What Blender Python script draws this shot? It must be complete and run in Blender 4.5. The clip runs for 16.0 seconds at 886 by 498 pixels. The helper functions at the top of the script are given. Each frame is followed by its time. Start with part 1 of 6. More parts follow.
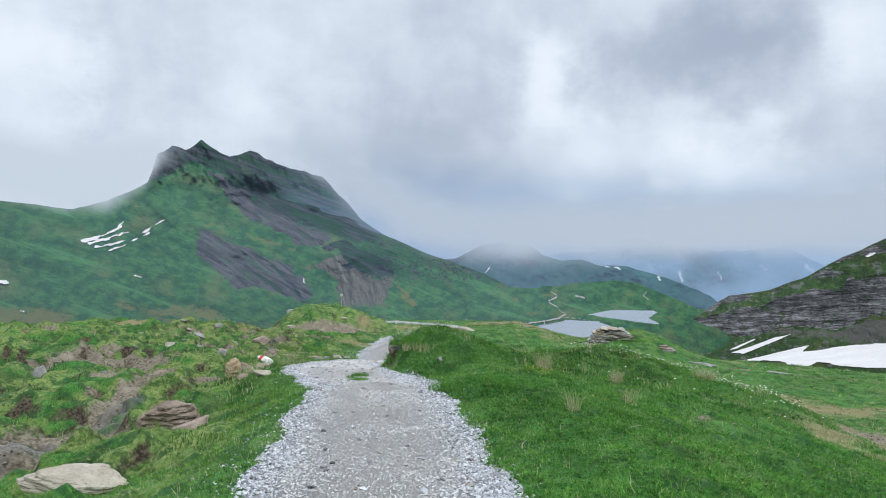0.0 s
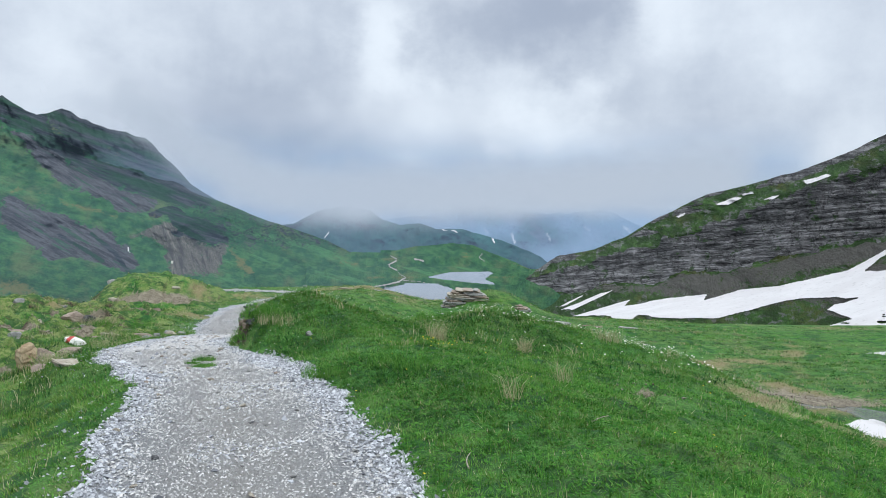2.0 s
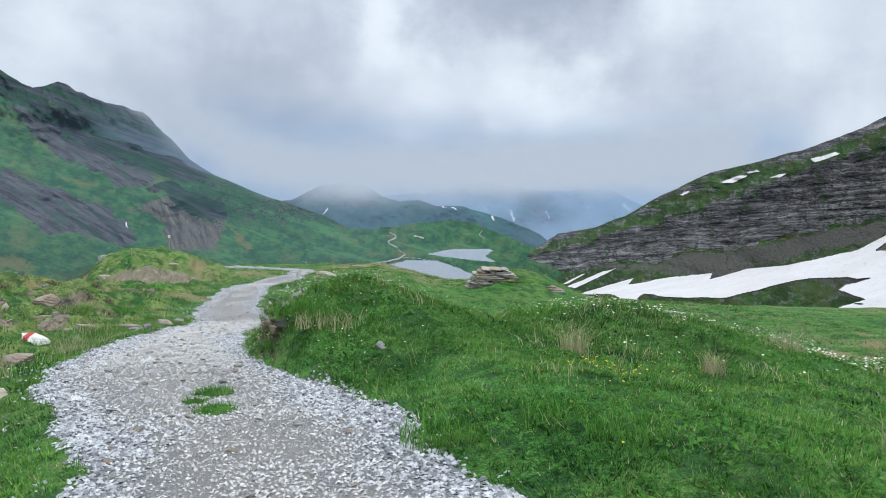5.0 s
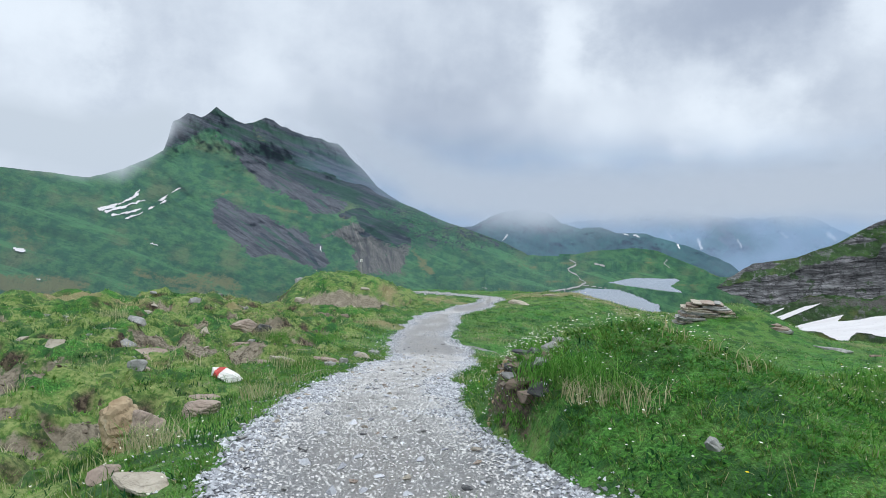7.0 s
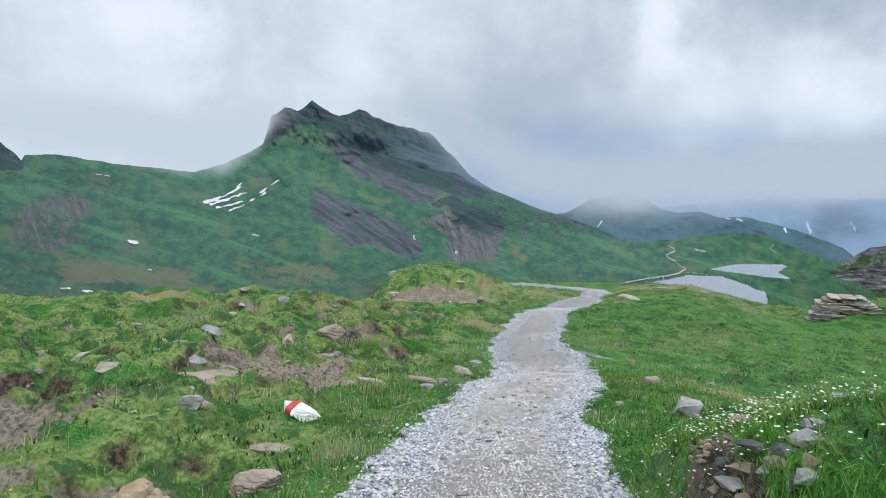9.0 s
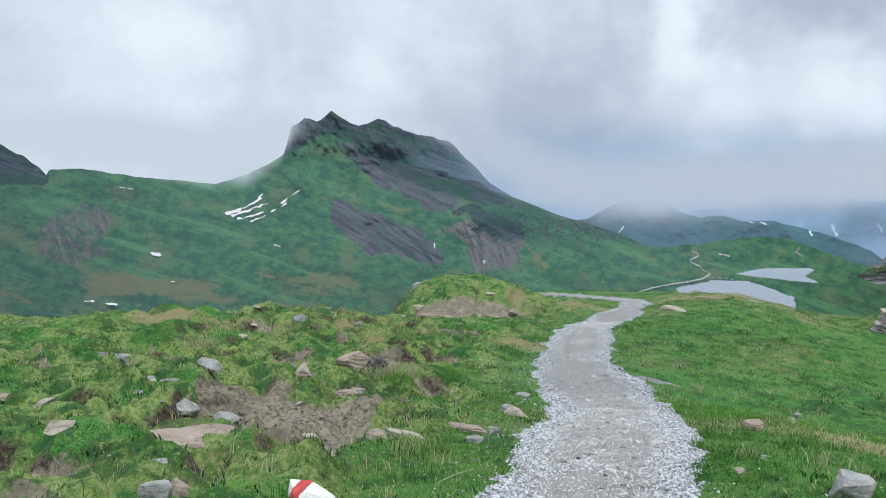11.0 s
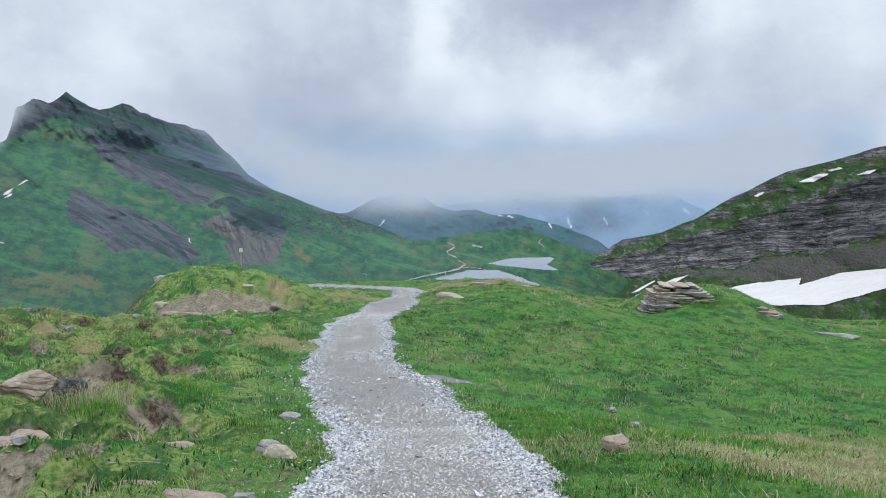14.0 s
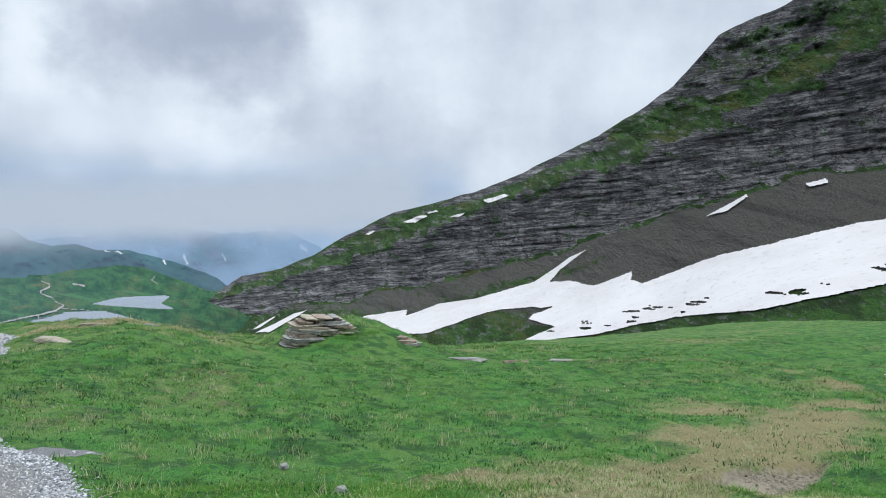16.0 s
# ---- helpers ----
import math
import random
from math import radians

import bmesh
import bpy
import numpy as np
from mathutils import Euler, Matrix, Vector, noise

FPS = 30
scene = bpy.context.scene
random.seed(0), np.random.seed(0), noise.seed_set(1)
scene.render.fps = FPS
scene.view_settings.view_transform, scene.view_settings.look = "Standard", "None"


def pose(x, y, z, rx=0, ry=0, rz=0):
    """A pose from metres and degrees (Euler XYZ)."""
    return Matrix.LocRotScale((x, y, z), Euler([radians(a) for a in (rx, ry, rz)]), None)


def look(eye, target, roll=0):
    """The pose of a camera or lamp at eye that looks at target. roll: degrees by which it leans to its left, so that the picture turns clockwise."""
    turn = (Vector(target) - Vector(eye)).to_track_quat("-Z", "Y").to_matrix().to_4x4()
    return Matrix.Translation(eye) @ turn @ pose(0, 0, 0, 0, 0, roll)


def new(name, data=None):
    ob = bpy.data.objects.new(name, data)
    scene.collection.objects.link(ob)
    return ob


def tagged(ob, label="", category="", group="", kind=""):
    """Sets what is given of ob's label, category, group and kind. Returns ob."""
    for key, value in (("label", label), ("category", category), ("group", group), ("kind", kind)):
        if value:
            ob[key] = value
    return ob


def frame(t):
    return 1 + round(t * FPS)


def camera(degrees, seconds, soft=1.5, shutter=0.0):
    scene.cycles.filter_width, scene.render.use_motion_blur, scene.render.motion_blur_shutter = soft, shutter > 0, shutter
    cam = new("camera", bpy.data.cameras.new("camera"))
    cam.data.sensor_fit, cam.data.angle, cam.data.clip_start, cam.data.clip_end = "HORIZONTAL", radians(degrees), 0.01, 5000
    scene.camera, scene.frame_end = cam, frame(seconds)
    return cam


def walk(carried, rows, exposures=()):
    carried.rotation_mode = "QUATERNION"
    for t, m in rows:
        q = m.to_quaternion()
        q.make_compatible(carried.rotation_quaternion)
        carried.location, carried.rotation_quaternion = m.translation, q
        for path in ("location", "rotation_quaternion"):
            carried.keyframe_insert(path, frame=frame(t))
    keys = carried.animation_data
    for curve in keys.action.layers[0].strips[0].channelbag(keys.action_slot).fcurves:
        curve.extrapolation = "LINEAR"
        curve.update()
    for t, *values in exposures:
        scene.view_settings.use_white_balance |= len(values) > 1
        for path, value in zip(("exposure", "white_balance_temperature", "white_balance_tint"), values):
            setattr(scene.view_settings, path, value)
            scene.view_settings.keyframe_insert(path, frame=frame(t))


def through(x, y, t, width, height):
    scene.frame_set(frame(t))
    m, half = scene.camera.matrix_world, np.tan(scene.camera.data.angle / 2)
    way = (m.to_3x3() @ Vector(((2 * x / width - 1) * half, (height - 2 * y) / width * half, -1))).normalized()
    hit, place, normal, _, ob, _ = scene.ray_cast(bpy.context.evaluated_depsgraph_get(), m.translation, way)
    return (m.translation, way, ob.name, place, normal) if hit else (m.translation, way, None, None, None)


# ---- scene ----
# ---------- camera and walk ----------
cam = camera(61.4, 16.0, soft=0.6)


def eye_row(t, x, y, z, yaw, pitch, roll):
    a, b = radians(yaw), radians(pitch)
    ahead = Vector((-math.sin(a) * math.cos(b), math.cos(a) * math.cos(b), math.sin(b)))
    return t, look(Vector((x, y, z)), Vector((x, y, z)) + ahead * 10, roll)


WALK = [
    (0, -0, 0, 0, -0, -0, 1.426),
    (0.5, -0.095, 0.818, -0.103, -3.124, -0.076, 1.234),
    (1, -0.232, 1.604, -0.208, -6.056, -1.015, 1.2),
    (1.5, -0.336, 2.358, -0.294, -8.804, -1.268, 0.491),
    (2, -0.486, 3.176, -0.347, -12.376, -2.468, 0.823),
    (2.5, -0.533, 3.985, -0.344, -15.422, -4.701, 1.376),
    (3, -0.551, 4.718, -0.349, -15.674, -4.962, 1.515),
    (5.5, -1.243, 8.791, -0.787, -9.527, -3.77, 0.95),
    (6, -1.437, 9.488, -0.814, -4.814, -3.339, 0.216),
    (6.5, -1.558, 10.169, -0.867, -1.327, -3.11, 1.09),
    (7, -1.659, 10.86, -0.888, 1.191, -2.474, 1.333),
    (7.5, -1.732, 11.533, -0.872, 3.133, -2.417, 0.586),
    (8, -1.843, 12.239, -0.837, 4.983, -2.612, 1.248),
    (8.5, -1.998, 12.857, -0.83, 6.237, -3.458, 0.977),
    (9, -2.147, 13.468, -0.809, 8.288, -3.527, 0.305),
    (11.5, -3.015, 16.714, -0.922, 9.858, -2.708, -0.546),
    (12, -3.041, 17.417, -1.053, 3.451, -2.778, -0.334),
    (12.5, -3.062, 18.132, -1.175, -2.046, -3.429, -0.616),
    (13, -3.101, 18.812, -1.28, -3.919, -4.27, -0.377),
    (13.5, -3.187, 19.463, -1.392, -5.454, -3.94, -0.127),
    (14, -3.23, 20.091, -1.505, -8.257, -3.522, -0.293),
    (14.5, -3.213, 20.735, -1.574, -14.7, -3.307, -0.524),
    (15, -3.144, 21.4, -1.668, -22.783, -2.135, -0.141),
    (15.5, -3.124, 22.051, -1.777, -30.385, -1.28, 0.027),
    (16, -3.121, 22.697, -1.876, -36.924, -0.636, 0.593),
]
walk(cam, [eye_row(*r) for r in WALK], [(0, 0.02, 6120, 6), (16, 0.02, 6120, 6)])

# ---------- light ----------
CENTRE = (-1.5, 11.0, -0.9)


class Nodes:
    """Short hand for wiring a node tree."""

    def __init__(self, tree):
        self.tree = tree

    def add(self, kind, _into=None, **sets):
        n = self.tree.nodes.new(kind)
        if "operation" in sets:
            n.operation = sets["operation"]
            if "use_clamp" in sets:
                n.use_clamp = sets["use_clamp"]
        if "interpolation_type" in sets:
            n.interpolation_type = sets["interpolation_type"]
        if "data_type" in sets:
            n.data_type, n.blend_type = sets["data_type"], sets["blend_type"]
        if "attribute_name" in sets:
            n.attribute_name = sets["attribute_name"]
        for k, v in (_into or {}).items():
            self.put(n, k, v)
        return n

    def put(self, n, k, v):
        s = n.inputs[k]
        if isinstance(v, bpy.types.NodeSocket):
            self.tree.links.new(v, s)
        else:
            s.default_value = v

    def math(self, op, a, b=0.0, clamp=False):
        return self.add("ShaderNodeMath", {0: a, 1: b}, operation=op, use_clamp=clamp).outputs[0]

    def span(self, v, lo, hi, out_lo=0.0, out_hi=1.0):
        return self.add("ShaderNodeMapRange", {0: v, 1: lo, 2: hi, 3: out_lo, 4: out_hi}, interpolation_type="SMOOTHSTEP").outputs[0]

    def mix(self, f, a, b, blend="MIX"):
        n = self.add("ShaderNodeMix", data_type="RGBA", blend_type=blend)
        self.put(n, 0, f)
        self.put(n, 6, a if not isinstance(a, tuple) else (*a, 1.0))
        self.put(n, 7, b if not isinstance(b, tuple) else (*b, 1.0))
        return n.outputs[2]

    def noise(self, vec, scale, detail=4.0, rough=0.55, warp=0.0):
        return self.add("ShaderNodeTexNoise", {"Vector": vec, "Scale": scale, "Detail": detail, "Roughness": rough, "Distortion": warp}).outputs[0]

    def stretch(self, vec, x, y, z):
        return self.add("ShaderNodeMapping", {0: vec, 3: (x, y, z)}).outputs[0]

    def attr(self, name):
        return self.add("ShaderNodeAttribute", attribute_name=name).outputs["Fac"]


# cloud patches: azimuth, elevation, width, height (degrees), how much lighter or darker
CLOUDS = [
    (7.6, 13.2, 2.8, 3.2, 0.36), (10.5, 9.6, 4.5, 2.4, 0.20), (20.2, 6.4, 4.0, 2.6, 0.40), (23.6, 9.9, 2.6, 1.4, 0.22), (17.2, 14.4, 6.5, 3.2, -0.36), (23.0, 15.6, 5.0, 2.8, -0.20),
    (28.6, 15.0, 3.2, 3.0, 0.30), (27.0, 9.6, 3.4, 2.8, -0.12), (-3.6, 6.0, 7.0, 5.0, -0.32), (2.0, 3.0, 7.0, 3.0, -0.26), (-7.0, 14.5, 6.0, 4.0, 0.04), (-28.5, 12.5, 4.0, 6.0, 0.32),
    (-24.0, 12.0, 2.2, 7.0, -0.16), (-16.0, 11.0, 4.5, 7.0, 0.20), (-11.0, 9.0, 3.5, 5.0, -0.06), (2.0, 14.5, 3.0, 4.0, -0.14), (33.0, 8.0, 6.0, 3.0, -0.12), (36.0, 13.0, 6.0, 4.0, 0.18),
    (42.0, 16.5, 5.0, 2.6, -0.08), (50.0, 12.0, 5.0, 4.0, 0.14), (14.0, 1.5, 9.0, 1.6, -0.04), (-38.0, 9.0, 6.0, 5.0, 0.10),
]
world = bpy.data.worlds.new("overcast")
scene.world = world
world.use_nodes = True
world.node_tree.nodes.clear()
N = Nodes(world.node_tree)
way = N.add("ShaderNodeTexCoord").outputs["Generated"]
sep = N.add("ShaderNodeSeparateXYZ", {0: way})
az = N.math("MULTIPLY", N.math("ARCTAN2", sep.outputs[0], sep.outputs[1]), 57.2958)
el = N.math("MULTIPLY", N.math("ARCSINE", sep.outputs[2]), 57.2958)
w1 = N.noise(N.stretch(way, 1, 1, 1.3), 7.0, 6.0, 0.6)
w2 = N.noise(N.stretch(way, 1.3, 1.3, 1.5), 6.0, 6.0, 0.58)
az2 = N.math("ADD", az, N.math("MULTIPLY", N.math("SUBTRACT", w1, 0.5), 14.0))
el2 = N.math("ADD", el, N.math("MULTIPLY", N.math("SUBTRACT", w2, 0.5), 10.0))
total = N.math("MULTIPLY", N.math("SUBTRACT", N.noise(N.stretch(way, 1.2, 1.2, 1.5), 7.0, 8.0, 0.6), 0.5), 0.62)
curtain = N.noise(N.stretch(way, 9.0, 9.0, 1.2), 1.6, 4.0, 0.5)
total = N.math("ADD", total, N.math("MULTIPLY", N.math("SUBTRACT", curtain, 0.5), 0.35))
for ca, ce, cw, ch, gain in CLOUDS:
    dx = N.math("DIVIDE", N.math("SUBTRACT", az2, ca), cw)
    dy = N.math("DIVIDE", N.math("SUBTRACT", el2, ce), ch)
    q = N.math("ADD", N.math("MULTIPLY", dx, dx), N.math("MULTIPLY", dy, dy))
    total = N.math("ADD", total, N.math("MULTIPLY", N.math("POWER", 2.718, N.math("MULTIPLY", q, -1.0)), gain))
tone = N.span(total, -0.58, 0.52)
cloud = N.mix(tone, (0.42, 0.46, 0.56), (0.88, 0.91, 0.97))
zenith = N.span(sep.outputs[2], 0.28, 0.95)
cloud = N.mix(zenith, cloud, (1.55, 1.58, 1.62))
below = N.span(sep.outputs[2], -0.05, -0.3)
cloud = N.mix(below, cloud, (0.25, 0.3, 0.3))
sky = N.add("ShaderNodeTexSky")
sky.sky_type, sky.sun_disc, sky.sun_elevation, sky.sun_rotation = "NISHITA", False, radians(58), radians(150)
blue = N.mix(1.0, sky.outputs[0], (0.1, 0.1, 0.1), "MULTIPLY")
back = N.add("ShaderNodeBackground", {0: N.mix(0.96, blue, cloud), 1: 1.0})
N.tree.links.new(back.outputs[0], N.add("ShaderNodeOutputWorld").inputs[0])

sun_data = bpy.data.lights.new("sun", "SUN")
sun_data.energy, sun_data.angle, sun_data.color = 1.0, radians(35), (1.0, 0.97, 0.92)
sun = new("sun", sun_data)
sun.matrix_world = look(Vector((30, -52, 96)), Vector((0, 0, 0)))


# ---------- noise ----------
def lattice(seed):
    return np.random.RandomState(seed).rand(256, 256)


def vnoise(x, y, seed=0):
    tab = lattice(seed)
    xi, yi = np.floor(x).astype(int), np.floor(y).astype(int)
    fx, fy = x - xi, y - yi
    fx, fy = fx * fx * (3 - 2 * fx), fy * fy * (3 - 2 * fy)
    a, b = tab[xi % 256, yi % 256], tab[(xi + 1) % 256, yi % 256]
    c, d = tab[xi % 256, (yi + 1) % 256], tab[(xi + 1) % 256, (yi + 1) % 256]
    return (a * (1 - fx) + b * fx) * (1 - fy) + (c * (1 - fx) + d * fx) * fy


def fbm(x, y, octaves=4, seed=0, gain=0.5):
    x, y = np.asarray(x, float), np.asarray(y, float)
    out, amp, tot = 0.0, 1.0, 0.0
    for k in range(octaves):
        out = out + amp * (vnoise(x * 2**k + 17.3 * k, y * 2**k - 9.1 * k, seed + k) - 0.5)
        tot, amp = tot + amp, amp * gain
    return out / tot * 2


def step(v, lo, hi):
    t = np.clip((v - lo) / (hi - lo), 0, 1)
    return t * t * (3 - 2 * t)


def inside(x, y, poly):
    """1 for places within the outline."""
    x, y = np.asarray(x, float), np.asarray(y, float)
    hit = np.zeros(x.shape, bool)
    for (x0, y0), (x1, y1) in zip(poly, poly[1:] + poly[:1]):
        if y0 == y1:
            continue
        cut = (y0 > y) != (y1 > y)
        hit ^= cut & (x < (x1 - x0) * (y - y0) / (y1 - y0) + x0)
    return hit


def near_line(x, y, line):
    """Distance to a polyline."""
    best = np.full(np.shape(x), 1e9)
    for (x0, y0), (x1, y1) in zip(line, line[1:]):
        dx, dy = x1 - x0, y1 - y0
        k = np.clip(((x - x0) * dx + (y - y0) * dy) / (dx * dx + dy * dy), 0, 1)
        best = np.minimum(best, np.hypot(x - x0 - k * dx, y - y0 - k * dy))
    return best


# ---------- mesh helpers ----------
def quick_mesh(name, verts, faces, mat=None, smooth=True, attrs=None):
    """A mesh from arrays; faces of one size."""
    verts, faces = np.asarray(verts, np.float32), np.asarray(faces, np.int32)
    me = bpy.data.meshes.new(name)
    n, k = faces.shape
    me.vertices.add(len(verts))
    me.vertices.foreach_set("co", verts.ravel())
    me.loops.add(n * k)
    me.loops.foreach_set("vertex_index", faces.ravel())
    me.polygons.add(n)
    me.polygons.foreach_set("loop_start", np.arange(n, dtype=np.int32) * k)
    me.polygons.foreach_set("use_smooth", np.full(n, smooth))
    for key, val in (attrs or {}).items():
        a = me.attributes.new(key, "FLOAT", "POINT")
        a.data.foreach_set("value", np.asarray(val, np.float32).ravel())
    me.update()
    me.validate()
    if mat:
        me.materials.append(mat)
    return me


def grid_faces(rows, cols):
    i = np.arange(rows * cols).reshape(rows, cols)
    return np.stack([i[:-1, :-1], i[:-1, 1:], i[1:, 1:], i[1:, :-1]], -1).reshape(-1, 4)


def part(name, me, parent, label=""):
    ob = new(name, me)
    ob.parent = parent
    if label:
        tagged(ob, label)
    return ob


# ---------- materials ----------
def material(name):
    m = bpy.data.materials.new(name)
    m.use_nodes = True
    m.node_tree.nodes.clear()
    return m, Nodes(m.node_tree)


def finish(n, colour, rough=0.9, bump=None, strength=0.3, distance=0.02, spec=0.3):
    b = n.add("ShaderNodeBsdfPrincipled", {"Base Color": colour, "Roughness": rough, "Specular IOR Level": spec})
    if bump is not None:
        n.put(b, "Normal", n.add("ShaderNodeBump", {"Height": bump, "Strength": strength, "Distance": distance}).outputs[0])
    n.tree.links.new(b.outputs[0], n.add("ShaderNodeOutputMaterial").inputs[0])
    return b


def place(n):
    return n.add("ShaderNodeTexCoord").outputs["Object"]


def make_ground():
    m, n = material("turf_and_gravel")
    p = place(n)
    big, mid, fine, tiny = n.noise(p, 0.35), n.noise(p, 2.2, 5), n.noise(p, 14, 6, 0.65), n.noise(p, 60, 4)
    green = n.mix(n.span(mid, 0.35, 0.7), (0.042, 0.150, 0.024), (0.072, 0.230, 0.036))
    green = n.mix(n.span(big, 0.42, 0.68, 0.0, 0.55), green, (0.085, 0.165, 0.036))
    green = n.mix(n.span(fine, 0.52, 0.62, 0.0, 0.7), green, (0.022, 0.062, 0.012))
    streak = n.noise(n.stretch(p, 1.0, 1.0, 0.3), 38, 5, 0.7)
    green = n.mix(n.span(streak, 0.52, 0.60, 0.0, 0.8), green, (0.125, 0.33, 0.062))
    green = n.mix(n.span(streak, 0.47, 0.39, 0.0, 0.75), green, (0.012, 0.038, 0.010))
    olive = n.mix(n.span(fine, 0.35, 0.65), (0.10, 0.175, 0.038), (0.29, 0.34, 0.12))
    green = n.mix(n.math("MULTIPLY", n.math("MAXIMUM", n.attr("left"), 0.22), n.span(n.noise(p, 0.7, 6, 0.65), 0.40, 0.54, 0.0, 0.9)), green, olive)
    herbs = n.noise(p, 1.7, 6, 0.7)
    green = n.mix(n.span(herbs, 0.52, 0.57, 0.0, 0.75), green, (0.020, 0.080, 0.024))
    tufts = n.noise(p, 1.1, 6, 0.7)
    green = n.mix(n.span(tufts, 0.53, 0.59, 0.0, 0.7), green, (0.020, 0.064, 0.016))
    green = n.mix(n.span(n.noise(p, 0.8, 8, 0.75), 0.57, 0.68, 0.0, 0.5), green, (0.19, 0.225, 0.09))
    dry = n.mix(fine, (0.19, 0.155, 0.075), (0.34, 0.28, 0.16))
    soil = n.mix(n.span(fine, 0.36, 0.62), (0.10, 0.086, 0.062), (0.29, 0.25, 0.19))
    soil = n.mix(n.span(mid, 0.45, 0.7), soil, (0.33, 0.29, 0.22))
    soil = n.mix(n.span(n.noise(p, 1.1, 4), 0.54, 0.66, 0.0, 0.6), soil, (0.09, 0.072, 0.055))
    wob = n.math("MULTIPLY", n.math("SUBTRACT", n.math("ADD", n.math("MULTIPLY", fine, 0.6), n.math("MULTIPLY", mid, 0.4)), 0.5), 1.6)
    c = n.mix(n.span(n.math("ADD", n.attr("dry"), wob), 0.3, 0.85, 0.0, 0.85), green, dry)
    c = n.mix(n.span(n.math("ADD", n.attr("soil"), n.math("MULTIPLY", wob, 0.6)), 0.4, 0.62), c, soil)
    steep = n.span(n.add("ShaderNodeSeparateXYZ", {0: n.add("ShaderNodeNewGeometry").outputs["Normal"]}).outputs[2], 0.82, 0.60)
    steep = n.math("MULTIPLY", steep, n.span(n.math("ADD", n.attr("left"), wob), 0.1, 0.6))
    c = n.mix(steep, c, n.mix(n.span(fine, 0.4, 0.62), (0.035, 0.027, 0.02), (0.14, 0.108, 0.076)))
    cells = n.add("ShaderNodeTexVoronoi", {"Vector": p, "Scale": 46.0})
    grit = n.add("ShaderNodeTexVoronoi", {"Vector": p, "Scale": 110.0})
    tone = n.add("ShaderNodeSeparateColor", {0: cells.outputs["Color"]}).outputs[0]
    gravel = n.mix(tone, (0.42, 0.422, 0.44), (0.76, 0.76, 0.79))
    gravel = n.mix(n.span(fine, 0.5, 0.75, 0.0, 0.4), gravel, (0.46, 0.455, 0.465))
    gravel = n.mix(n.math("MULTIPLY", n.attr("worn"), n.span(mid, 0.3, 0.62, 0.5, 0.95)), gravel, n.mix(n.span(tiny, 0.4, 0.6), (0.58, 0.55, 0.53), (0.74, 0.71, 0.685)))
    path = n.span(n.math("ADD", n.attr("path"), n.math("MULTIPLY", wob, 0.35)), 0.42, 0.58)
    c = n.mix(path, c, gravel)
    wet = n.span(n.math("ADD", n.attr("wet"), n.math("MULTIPLY", wob, 0.5)), 0.35, 0.6)
    c = n.mix(n.math("MULTIPLY", wet, 0.6), c, (0.05, 0.045, 0.04))
    rough = n.math("SUBTRACT", 0.95, n.math("MULTIPLY", wet, 0.83))
    stones = n.math("SUBTRACT", 1.0, n.math("MULTIPLY", cells.outputs["Distance"], 45.0), True)
    stones = n.math("ADD", stones, n.math("MULTIPLY", grit.outputs["Distance"], -20.0))
    h = n.math("ADD", n.math("MULTIPLY", stones, n.math("MULTIPLY", path, 0.3)), n.math("MULTIPLY", n.math("SUBTRACT", 1.0, n.math("MULTIPLY", path, 0.6)), n.math("ADD", fine, n.math("MULTIPLY", tiny, 0.6))))
    h = n.math("MULTIPLY", h, n.math("SUBTRACT", 1.0, n.math("MULTIPLY", wet, 0.92)))
    finish(n, c, rough, h, 0.9, 0.035)
    return m


